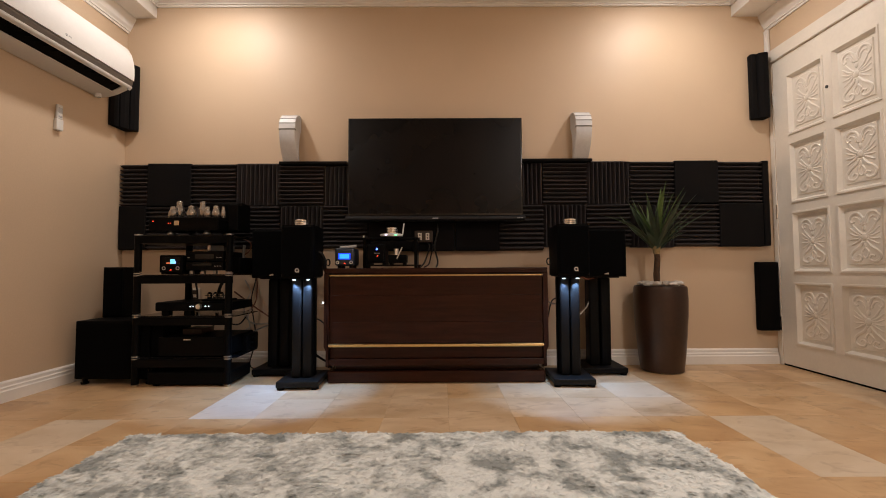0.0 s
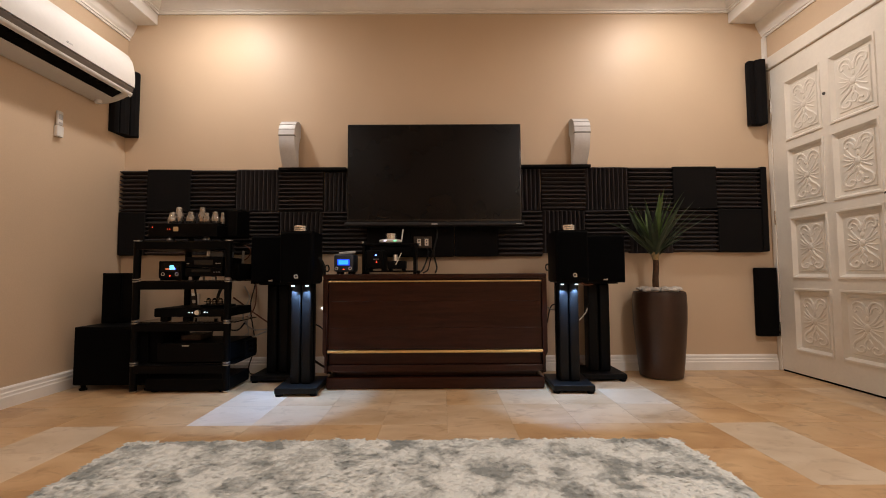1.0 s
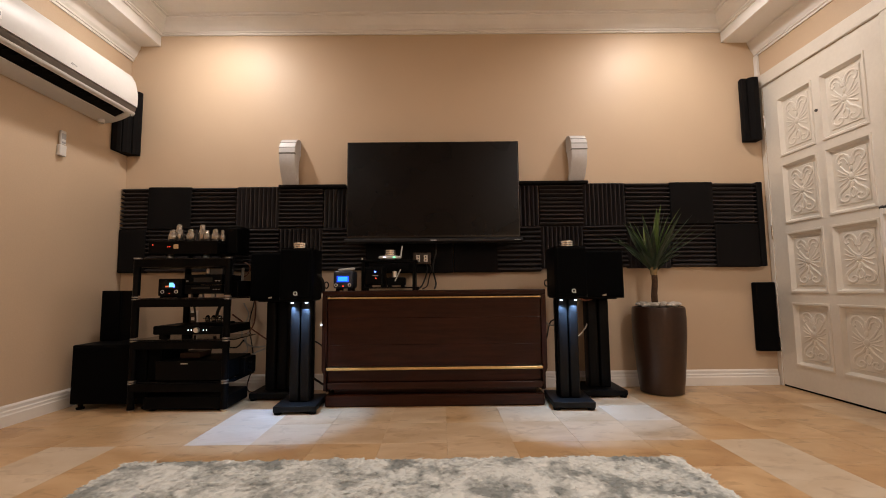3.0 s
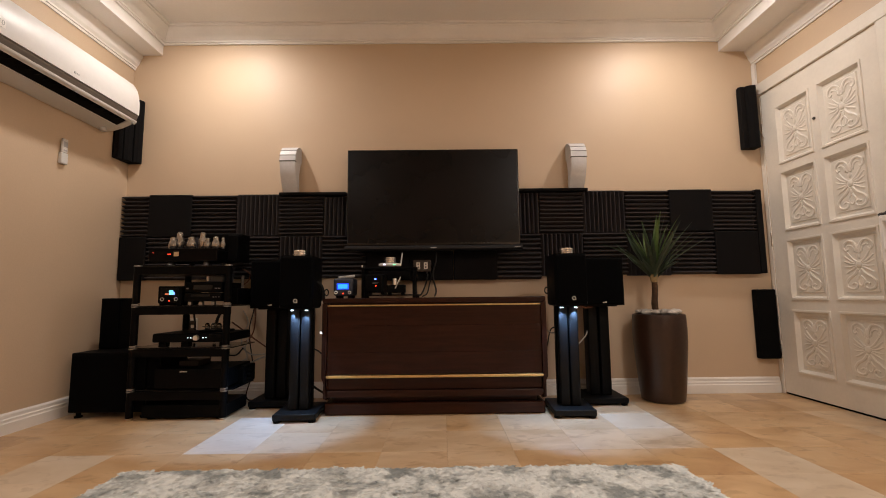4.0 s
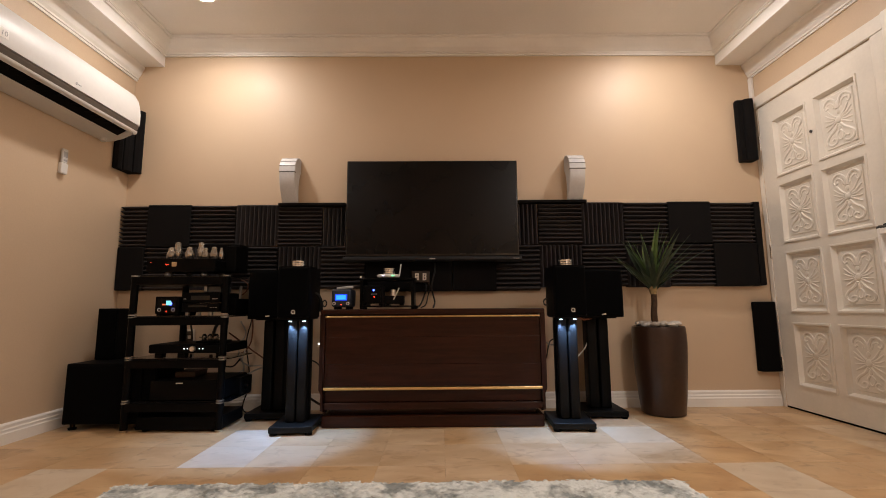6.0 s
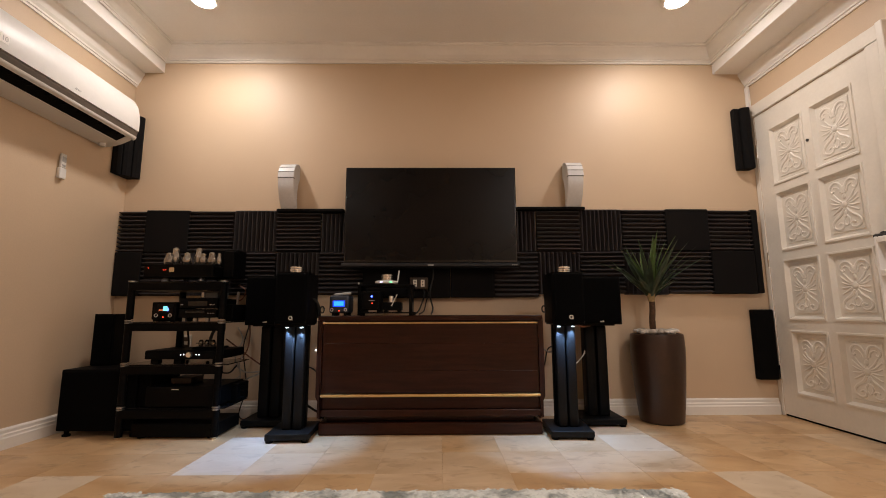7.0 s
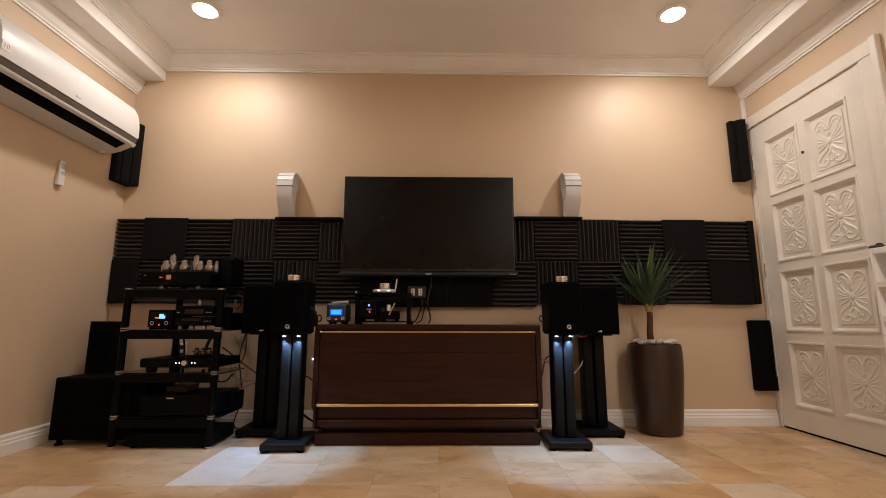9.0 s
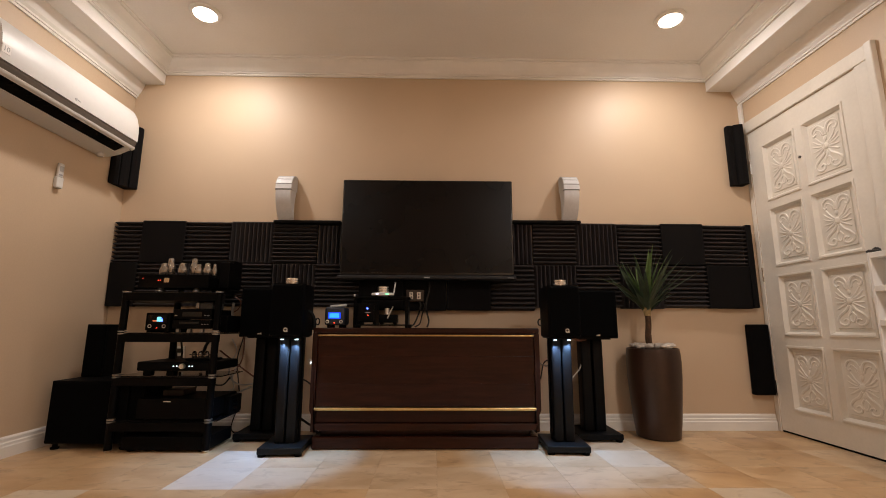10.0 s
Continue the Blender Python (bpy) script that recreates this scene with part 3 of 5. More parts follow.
# ---- shelves on the foam and the wall loudspeakers on them ----
def wall_speaker(x, z0):
    s = thing("surround_speaker", pose(x, YB, z0), "white curved surround speaker with ribbed top on a shelf", "loudspeaker", "curved surround speakers")
    # side outline: a crescent that stands off the wall at its foot and arches back to it at the top
    front = [(-0.050, 0.0), (-0.083, 0.040), (-0.110, 0.085), (-0.128, 0.130), (-0.137, 0.175), (-0.137, 0.215)]
    back = [(-0.010, 0.215), (-0.030, 0.170), (-0.042, 0.120), (-0.040, 0.060), (-0.028, 0.0)]
    bm = prism(front + back, -0.054, 0.054, "x")
    bmesh.ops.bevel(bm, geom=[e for e in bm.edges if abs(e.verts[0].co.x - e.verts[1].co.x) < 0.02], offset=0.004, segments=2, affect='EDGES')
    part("body", bm, M_SPK, s, smooth=True)
    # four overlapping louvre plates climbing over the arch, each with a dark lip underneath
    arch = [(-0.137, 0.206), (-0.133, 0.246), (-0.116, 0.282), (-0.088, 0.310), (-0.042, 0.328)]
    for i in range(4):
        (ya, za), (yb, zb) = arch[i], arch[i + 1]
        d = Vector((yb - ya, zb - za)).normalized()
        nx = Vector((-d.y, d.x))
        o = 0.004
        ring = [(ya + nx.x * o, za + nx.y * o), (yb + nx.x * 0.001, zb + nx.y * 0.001), (-0.004, zb - 0.004), (-0.004, max(za - 0.010, 0.216)), (ya - nx.x * 0.02, za - nx.y * 0.02)]
        bm = prism(ring, -0.0555, 0.0555, "x")
        bmesh.ops.bevel(bm, geom=bm.edges[:], offset=0.0015, segments=1, affect='EDGES')
        pl = part("louvre_plate", bm, M_SPK, s)
        lip = prism([(ya + nx.x * o + 0.001, za + nx.y * o - 0.0002), (ya + nx.x * o + 0.003, za + nx.y * o - 0.0065), (ya - nx.x * 0.02, za - nx.y * 0.02 - 0.0065), (ya - nx.x * 0.02, za - nx.y * 0.02 - 0.0002)], -0.0548, 0.0548, "x")
        part("lip", lip, M_RIB, pl, "grey lip")
    return s


for sx0, sx1, hx, sz in ((-1.125, -0.655, -1.046, 1.394), (0.56, 1.045, 0.968, 1.407)):
    solo("wall_shelf", B(sx0, sx1, YB - 0.068, YB - 0.002, sz, sz + 0.020, 0.004), M_FOAM2, "black covered wall shelf above the foam panels", "shelf", "wall shelves")
    wall_speaker(hx, sz + 0.0205)

# ---- television ----
tv = thing("television", pose(-0.043, YB, 1.36), "large black flat television mounted on the wall, switched off", "television")
part("back_housing", B(-0.50, 0.50, -0.085, -0.040, -0.26, 0.22, 0.01), M_BLACK, tv)
part("wall_mount", B(-0.2, 0.2, -0.0405, -0.002, -0.12, 0.12), M_SATIN, tv)
part("bezel", B(-0.592, 0.592, -0.118, -0.086, -0.335, 0.336, 0.004), M_GLOSS, tv)
part("screen", B(-0.583, 0.583, -0.1205, -0.1175, -0.318, 0.329), M_SCREEN, tv, "dark glossy screen")
bm = prism([(-0.086, -0.336), (-0.086, -0.37), (-0.14, -0.372), (-0.156, -0.360), (-0.156, -0.350), (-0.140, -0.338)], -0.602, 0.602, "x")
bar = part("speaker_bar", bm, M_BAR, tv, "grey speaker bar along the lower edge")
part("badge", B(-0.02, 0.02, -0.1585, -0.1555, -0.3595, -0.3515), M_GREYP, bar)
part("badge", B(0.545, 0.585, -0.1575, -0.1555, -0.357, -0.3535), M_GREYP, bar)

# ---- sideboard ----
sb = thing("sideboard", pose(-0.037, 2.70, 0), "dark mahogany sideboard with two brass inlay strips", "sideboard")
W = 0.655
part("plinth", B(-0.640, 0.640, 0.020, 0.43, 0, 0.070, 0.010, 3), M_WOOD, sb)
part("recessed_base", B(-0.60, 0.60, 0.075, 0.43, 0.070, 0.104), M_WOOD, sb)
part("top", B(-W, W, 0.0, 0.44, 0.642, 0.672, 0.005), M_WOOD, sb)
for s in (-1, 1):
    bm = prism([(s * W, 0.6418), (s * (W - 0.028), 0.6418), (s * (W - 0.028), 0.095), (s * (W - 0.035), 0.095), (s * (W - 0.012), 0.10), (s * (W - 0.012), 0.19), (s * W, 0.215)], 0.0, 0.44, "y")
    part("side_panel", bm, M_WOODV, sb)
part("carcass", B(-W + 0.03, W - 0.03, 0.05, 0.43, 0.097, 0.641), M_WOOD, sb)
for z0, z1 in ((0.232, 0.3564), (0.3572, 0.5115), (0.5123, 0.622)):
    part("drawer_front", B(-W + 0.030, W - 0.030, 0.012, 0.049, z0, z1, 0.0012), M_WOOD, sb)
part("inlay_strip", B(-W + 0.026, W - 0.026, 0.004, 0.048, 0.625, 0.633, 0.002), M_GOLD, sb, "thin brass inlay strip")
part("inlay_strip", B(-W + 0.026, W - 0.026, -0.003, 0.048, 0.213, 0.229, 0.004), M_GOLD, sb, "brass inlay strip")
part("lower_panel", B(-W + 0.030, W - 0.030, 0.030, 0.049, 0.145, 0.210), M_WOOD, sb)
part("lower_rail", B(-W + 0.012, W - 0.012, 0.004, 0.049, 0.105, 0.143, 0.004), M_WOOD, sb)

# ---- loudspeakers and stands ----
def stand(cx, y0, width, depth, height, lit, label, toe=0, wide=1.0):
    coat = M_STAND if lit else M_STANDB
    st = thing("speaker_stand", pose(cx, y0, 0, 0, 0, toe), label, "speaker stand", "loudspeaker stands")
    w, d = width / 2, depth
    bm = B(-w, w, 0, d, 0.014, 0.046, 0.004)
    part("base_plate", bm, coat, st)
    for fx in (-w + 0.022, w - 0.022):
        for fy in (0.022, d - 0.022):
            part("foot", cyl(bmesh.new(), fx, fy, 0, 0.014, 0.020, 0.022, 16), M_BLACK, st)
    cy = d * 0.42
    for s in (-1, 1):
        bm = B(s * 0.030 * wide - 0.0265 * wide, s * 0.030 * wide + 0.0265 * wide, cy - 0.035, cy + 0.035, 0.046, height - 0.008, 0.010, 3)
        part("column", bm, coat, st, "dark upright panel", smooth=True)
    part("spine", B(-0.062, 0.062, cy + 0.036, cy + 0.075, 0.046, height - 0.008, 0.003), M_SATIN, st)
    part("top_plate", B(-w * 0.72, w * 0.72, 0.015, d * 0.75, height - 0.008, height, 0.002), M_SATIN, st)
    if lit:
        for dx in (-0.040, 0.040):
            part("lamp", B(dx - 0.008, dx + 0.008, cy - 0.064, cy - 0.048, height - 0.021, height - 0.016, 0.002), E_COOL, st, "small cool white lamp")
        stand_spots(cx, y0 + cy - 0.056, height - 0.026, 9 if cx < 0 else -1)
        part("lamp_bracket", B(-0.05, 0.05, cy - 0.062, cy - 0.036, height - 0.0155, height - 0.0085, 0.001), M_SATIN, st)
    return st


def speaker(cx, y0, z, w, h, d, label, ring, rad=0.03, toe=0):
    sp = thing("loudspeaker", pose(cx, y0, z, 0, 0, toe), label, "loudspeaker", "bookshelf loudspeakers")
    bm = bmesh.new()
    # rounded outline seen from above
    prof = []
    for qx, qy, a0 in ((w / 2 - rad, d - rad, 0), (-w / 2 + rad, d - rad, 90), (-w / 2 + rad, 0.012 + rad, 180), (w / 2 - rad, 0.012 + rad, 270)):
        for i in range(5):
            a = radians(a0 + 22.5 * i)
            prof.append((qx + rad * math.cos(a), qy + rad * math.sin(a)))
    bm = prism(prof, 0, h, "z")
    part("cabinet", bm, M_BLACK, sp, smooth=True)
    part("grille", B(-w / 2 + 0.008, w / 2 - 0.008, 0.0, 0.030, 0.006, h - 0.006, 0.0145, 5), M_CLOTH, sp, "black cloth grille")
    if ring:
        bm = bmesh.new()
        tube(bm, [(0.009 * math.cos(a * math.pi / 10), 0, 0.009 * math.sin(a * math.pi / 10)) for a in range(21)], 0.003, 6)
        tube(bm, [(0.004, 0, -0.004), (0.011, 0, -0.011)], 0.0026, 6)
        part("badge", bm, M_SILVER, sp, "small silver ring badge", at=pose(0.006, -0.003, 0.036))
    else:
        bm = bmesh.new()
        for i in range(4):
            box(bm, -0.012 + i * 0.0065, -0.008 + i * 0.0065, -0.002, 0.001, -0.005, 0.001 + 0.0015 * i)
        part("badge", bm, M_SILVER, sp, "small silver badge", at=pose(0, -0.002, 0.020))
    for s in (-1, 1):
        part("terminal", cyl(bmesh.new(), s * 0.02, 0, 0, 0.02, 0.008, n=12), M_GOLD, sp, at=pose(0, d, 0.09, -90, 0, 0))
    return sp


def puck_stack(x, y, z, r=0.041, n=3):
    p = thing("metal_puck", pose(x, y, z), "stack of champagne metal pucks used as a weight", "weight", "metal weights")
    for i in range(n):
        a = i * 0.0125
        part("disc", lathe([(r - 0.004, a), (r, a + 0.002), (r, a + 0.0095), (r - 0.003, a + 0.0115), (r - 0.004, a + 0.0122)], 32), M_CHAMP, p, smooth=True)


stand(-0.805, 2.575, 0.232, 0.30, 0.625, True, "dark grey twin-column stand with two lit lamps", 3)
stand(0.740, 2.600, 0.232, 0.30, 0.625, True, "dark grey twin-column stand with two lit lamps", -3)
stand(-1.052, 2.89, 0.275, 0.265, 0.615, False, "black twin-column stand set back near the wall", 0, 1.22)
stand(1.012, 2.87, 0.275, 0.285, 0.612, False, "black twin-column stand set back near the wall", 0, 1.22)
speaker(-0.808, 2.548, 0.625, 0.185, 0.290, 0.30, "black bookshelf loudspeaker with cloth grille on a lit stand", True, 0.035, 3)
speaker(0.742, 2.573, 0.625, 0.185, 0.290, 0.30, "black bookshelf loudspeaker with cloth grille on a lit stand", True, 0.035, -3)
speaker(-1.062, 2.865, 0.615, 0.27, 0.305, 0.27, "wider black loudspeaker with cloth grille set back near the wall", False, 0.02)
speaker(1.020, 2.850, 0.612, 0.27, 0.300, 0.27, "wider black loudspeaker with cloth grille set back near the wall", False, 0.02)
puck_stack(-0.815, 2.66, 0.915)
puck_stack(0.745, 2.68, 0.915)
for sx, px in ((1, -0.695), (-1, 0.650)):
    bm = bmesh.new()
    tube(bm, [(0.012 * math.cos(a * math.pi / 10), 0, 0.019 * math.sin(a * math.pi / 10)) for a in range(21)], 0.0042, 6)
    tube(bm, smooth_path([(-sx * 0.011, 0.0, 0.0), (-sx * 0.03, 0.01, -0.008), (-sx * 0.06, 0.02, -0.02)]), 0.0045, 6)
    solo("cable_loop", bm, M_CABLE, "black loop of cable behind a loudspeaker", "cable", "speaker cable loops", pose(px, 2.80, 0.708))
bm = bmesh.new()
tube(bm, smooth_path([(-0.73, 2.70, 0.77), (-0.71, 2.71, 0.755), (-0.697, 2.72, 0.72), (-0.695, 2.73, 0.66)]), 0.009, 8, 1.3)
solo("cable_plug", bm, M_STAND, "dark grey curved plug hanging beside the loudspeaker", "cable plug")

# ---- plant in its pot ----
POT = (1.428, 3.012)
pot = thing("plant_pot", pose(POT[0], POT[1], 0), "tall dark brown glazed pot with pale pebbles", "plant pot")
part("vessel", lathe([(0.118, 0.0), (0.130, 0.008), (0.141, 0.10), (0.153, 0.24), (0.162, 0.37), (0.164, 0.46), (0.161, 0.530), (0.158, 0.546), (0.152, 0.550), (0.147, 0.540), (0.145, 0.51), (0.0, 0.505)], 56), M_POT, pot, smooth=True)
rp = random.Random(4)
for i in range(60):
    a, q = rp.uniform(0, 6.283), 0.128 * math.sqrt(rp.random())
    bm = bmesh.new()
    bmesh.ops.create_icosphere(bm, subdivisions=2, radius=1)
    for v in bm.verts:
        v.co *= 1 + 0.12 * noise.noise(v.co * 1.3 + Vector((i, 0, 0)))
    s = rp.uniform(0.014, 0.025)
    bmesh.ops.transform(bm, verts=bm.verts, matrix=Matrix.Diagonal((s * rp.uniform(1, 1.4), s, s * 0.62, 1)))
    part("pebble", bm, M_PEBBLE, pot, smooth=True, at=pose(q * math.cos(a), q * math.sin(a), 0.556 + 0.014 * rp.random(), rp.uniform(-20, 20), rp.uniform(-20, 20), rp.uniform(0, 360)))
plant = thing("dracaena_plant", pose(POT[0] - 0.02, POT[1] - 0.01, 0.545), "green spiky dracaena on a brown trunk in a pot", "plant")
bm = bmesh.new()
tube(bm, smooth_path([(0, 0, 0), (-0.004, 0, 0.08), (0.003, 0, 0.17), (0.0, 0, 0.28)]), 0.0205, 12, 0.85)
for v in bm.verts:
    v.co += Vector((1, 1, 0)) * 0.002 * noise.noise(v.co * 60)
part("trunk", bm, M_TRUNK, plant, smooth=True)
bm = bmesh.new()
cyl(bm, 0, 0, 0.210, 0.266, 0.0200, 0.027, 16)
part("crown_base", bm, M_HUSK, plant, "pale green ring where the leaves start", smooth=True)
rl = random.Random(11)


def leaf(az, elev, length, width, droop, z0):
    bm = bmesh.new()
    n = 9
    rows = []
    d = Vector((math.cos(az), math.sin(az), 0))
    side = Vector((-d.y, d.x, 0))
    pos, e = d * 0.012 + Vector((0, 0, z0)), elev
    tw = rl.uniform(-0.25, 0.25)
    for i in range(n + 1):
        t = i / n
        w = width * (0.55 + 1.5 * t) if t < 0.3 else width * (1 - ((t - 0.3) / 0.7) ** 1.5)
        w = max(w, 0.0006)
        up = Vector((0, 0, 1)) * math.cos(e) - d * math.sin(e)
        sd = (side + up * tw).normalized()
        rows.append((bm.verts.new(pos - sd * w + up * w * 0.35), bm.verts.new(pos), bm.verts.new(pos + sd * w + up * w * 0.35)))
        pos = pos + (d * math.cos(e) + Vector((0, 0, 1)) * math.sin(e)) * (length / n)
        e -= droop / n
    for a, b in zip(rows, rows[1:]):
        bm.faces.new((a[0], a[1], b[1], b[0]))
        bm.faces.new((a[1], a[2], b[2], b[1]))
    for v in bm.verts:      # leaves press against the wall behind
        if v.co.y > 0.06:
            v.co.y = 0.06 + 0.07 * math.tanh((v.co.y - 0.06) / 0.07)
    r = bmesh.ops.solidify(bm, geom=bm.faces[:], thickness=0.0012)
    return bm


for i in range(30):
    t = i / 29
    az = i * 2.399 + rl.uniform(-0.2, 0.2)
    elev = radians(46 + 38 * t + rl.uniform(-5, 5))
    ln = rl.uniform(0.32, 0.42) * (1.02 - 0.08 * t) * (1.0 if i % 4 else 0.55)
    part("leaf", leaf(az, elev, ln, rl.uniform(0.017, 0.023), rl.uniform(0.15, 0.6) * (1.15 - 0.9 * t), 0.225 + 0.075 * t), M_LEAFY if (t > 0.5 and rl.random() < 0.65) else M_LEAF, plant, smooth=True)
for az, el, ln, dr in ((3.3, 47, 0.46, 0.75), (3.6, 58, 0.40, 0.35), (-0.15, 42, 0.44, 0.25), (-0.5, 56, 0.40, 0.3), (4.3, 55, 0.34, 0.5), (5.2, 60, 0.38, 0.4), (3.9, 40, 0.20, 0.3), (-0.4, 42, 0.19, 0.3)):
    part("leaf", leaf(az, radians(el), ln, 0.020, dr, 0.252), M_LEAF, plant, smooth=True)

# ---- hi-fi rack ----
RX0, RX1, RY0, RY1 = -1.788, -1.215, 2.655, 2.955
rack = thing("hifi_rack", pose(0, 0, 0), "black open three-post hi-fi rack with silver joint collars", "rack")
REAR_X = -1.615            # the single rear post
LEVELS = [0.157, 0.395, 0.634, 0.866]          # top faces of the shelves
for zt in LEVELS:
    plan = [(RX0 + 0.02, RY0 + 0.004), (RX1 - 0.02, RY0 + 0.004), (RX1 - 0.02, RY0 + 0.07), (REAR_X + 0.09, RY1 - 0.004), (REAR_X - 0.09, RY1 - 0.004), (RX0 + 0.02, RY0 + 0.07)]
    part("shelf_board", prism(plan, zt - 0.045, zt, "z"), M_SATIN, rack)
    part("glass_plate", B(RX0 + 0.01, RX1 + (0.022 if zt < 0.8 else -0.01), RY0 + 0.03, RY1 + 0.03, zt + 0.0005, zt + 0.0065, 0.002), M_GLOSS, rack, "thin black glass plate")
posts = [(RX0 + 0.022, RY0 + 0.022), (RX1 - 0.022, RY0 + 0.022), (REAR_X, RY1 - 0.022)]
for px, py in posts:
    zb = 0.012
    for zt in LEVELS:
        part("post", cyl(bmesh.new(), px, py, zb, zt - 0.004, 0.0195, n=20), M_SATIN, rack, smooth=True)
        for dz in ((0.000, 0.013) if zt < 0.8 else (0.006,)):
            part("collar", cyl(bmesh.new(), px, py, zt - 0.003 + dz, zt + 0.004 + dz, 0.0214, n=20), M_COLLAR, rack, "silver collar", smooth=True)
        zb = zt + 0.022
        if zt == LEVELS[-1]:
            break
    part("foot", cyl(bmesh.new(), px, py, 0.0, 0.012, 0.012, 0.022, 16), M_SILVER, rack, "silver spike foot", smooth=True)

# valve amplifier on the top shelf
ZT = 0.873
amp = thing("valve_amplifier", pose(-1.468, 2.66, ZT), "black valve amplifier with six smoked glass valves", "amplifier")
part("chassis", B(-0.23, 0.16, 0.02, 0.30, 0.030, 0.095, 0.005), M_BLACK, amp)
part("front_plate", B(-0.235, 0.165, 0.008, 0.020, 0.022, 0.100, 0.003), M_SATIN, amp)
for fx in (-0.125, 0.085):
    part("foot", lathe([(0.022, 0), (0.024, 0.004), (0.018, 0.016), (0.014, 0.030)], 20), M_SILVER, amp, "silver foot", smooth=True, at=pose(fx, 0.045, 0.001))
    part("foot", lathe([(0.022, 0), (0.024, 0.004), (0.018, 0.016), (0.014, 0.030)], 20), M_SILVER, amp, "silver foot", smooth=True, at=pose(fx, 0.26, 0.001))
part("transformer_cover", B(-0.05, 0.222, 0.19, 0.32, 0.031, 0.212, 0.008), M_BLACK, amp, "black transformer cover")
part("transformer_cover", B(0.168, 0.232, 0.12, 0.189, 0.031, 0.190, 0.006), M_BLACK, amp, "black transformer cover")
for vx, vy, vh, vr in ((-0.150, 0.10, 0.084, 0.024), (-0.134, 0.14, 0.122, 0.025), (-0.040, 0.10, 0.086, 0.025), (0.008, 0.14, 0.120, 0.024), (0.062, 0.09, 0.078, 0.019), (0.108, 0.10, 0.086, 0.023), (0.146, 0.11, 0.082, 0.014)):
    v = part("valve", lathe([(vr * 0.62, 0), (vr * 0.80, 0.010), (vr * 1.05, vh * 0.24), (vr * 1.12, vh * 0.42), (vr * 1.02, vh * 0.58), (vr * 0.82, vh * 0.69), (vr * 0.70, vh * 0.76), (vr * 0.74, vh * 0.84), (vr * 0.68, vh * 0.92), (vr * 0.42, vh * 0.985), (vr * 0.06, vh)], 24), M_TUBE, amp, "smoked glass valve", smooth=True, at=pose(vx, vy, 0.0955))
    part("valve_base", cyl(bmesh.new(), 0, 0, -0.0005, 0.014, vr * 0.85, n=20), M_BLACK, v)
part("power_lamp", B(-0.2115, -0.208, 0.004, 0.009, 0.076, 0.0795), E_RED, amp, "red lamp")
part("power_lamp", B(-0.123, -0.119, 0.004, 0.009, 0.064, 0.068), E_RED, amp, "red lamp")
part("power_lamp", B(-0.111, -0.107, 0.004, 0.009, 0.064, 0.068), E_RED, amp, "red lamp")
part("meter", B(-0.088, -0.060, 0.004, 0.009, 0.054, 0.080, 0.003), E_METER, amp, "small glowing meter")

# streamer with colour display and disc player stack on the second shelf
Z2 = 0.6415
dac = thing("streamer", pose(-1.57, 2.67, Z2), "small black streamer with a lit colour display", "hi-fi unit")
part("case", B(-0.068, 0.070, 0.0, 0.22, 0.012, 0.112, 0.006), M_BLACK, dac)
part("display", B(-0.052, 0.054, -0.002, 0.001, 0.052, 0.100, 0.001), M_SCREEN, dac)
part("picture_block", B(-0.002, 0.022, -0.004, -0.0015, 0.062, 0.088), E_CYAN, dac, "cyan picture on the display")
part("picture_block", B(0.018, 0.030, -0.0038, -0.0015, 0.062, 0.078), E_BLUE, dac, "blue picture on the display")
part("picture_block", B(-0.025, 0.004, -0.0036, -0.0015, 0.062, 0.070), E_ORANGE, dac, "orange picture on the display")
for kx in (-0.04, 0.04):
    bm = bmesh.new()
    tube(bm, [(kx + 0.009 * math.cos(a * math.pi / 8), -0.003, 0.036 + 0.009 * math.sin(a * math.pi / 8)) for a in range(17)], 0.002, 6)
    part("socket_ring", bm, M_SILVER, dac, "silver socket ring")
part("power_lamp", B(-0.003, 0.003, -0.003, 0.001, 0.024, 0.029), E_RED, dac, "red lamp")
for fx in (-0.05, 0.05):
    part("foot", B(fx - 0.012, fx + 0.012, 0.01, 0.2, 0, 0.012), M_BLACK, dac)
dk = thing("disc_player", pose(-1.375, 2.67, Z2), "black disc player on silver feet", "hi-fi unit")
part("case", B(-0.11, 0.105, 0.0, 0.27, 0.022, 0.072, 0.004), M_SATIN, dk)
for fx in (-0.085, -0.02, 0.05):
    part("foot", B(fx - 0.010, fx + 0.010, 0.012, 0.035, 0, 0.0215, 0.003), M_COLLAR, dk, "silver foot")
part("tray", B(-0.07, 0.04, -0.002, 0.001, 0.05, 0.062), M_GLOSS, dk)
for bx in (0.06, 0.075, 0.09):
    part("button", B(bx - 0.004, bx + 0.004, -0.003, 0.001, 0.045, 0.049), M_COLLAR, dk)
am2 = thing("preamplifier", pose(-1.375, 2.675, Z2 + 0.0725), "black preamplifier stacked on the disc player", "hi-fi unit")
part("case", B(-0.11, 0.105, 0.0, 0.25, 0.004, 0.062, 0.004), M_BLACK, am2)
part("display", B(-0.06, 0.05, -0.002, 0.001, 0.018, 0.044), M_GLOSS, am2)
for bx in (-0.095, 0.07, 0.088):
    part("button", B(bx - 0.006, bx + 0.006, -0.004, 0.001, 0.022, 0.027), M_COLLAR, am2)
pb = thing("small_box", pose(-1.34, 2.70, Z2 + 0.135), "small dark grey box with a silver end on the preamplifier", "hi-fi unit")
part("case", B(-0.04, 0.06, 0, 0.14, 0, 0.035, 0.005), M_PRINT, pb)
part("case_trim", B(-0.032, -0.014, -0.012, 0.0, 0.002, 0.036, 0.004), M_COLLAR, pb, "bright silver end")
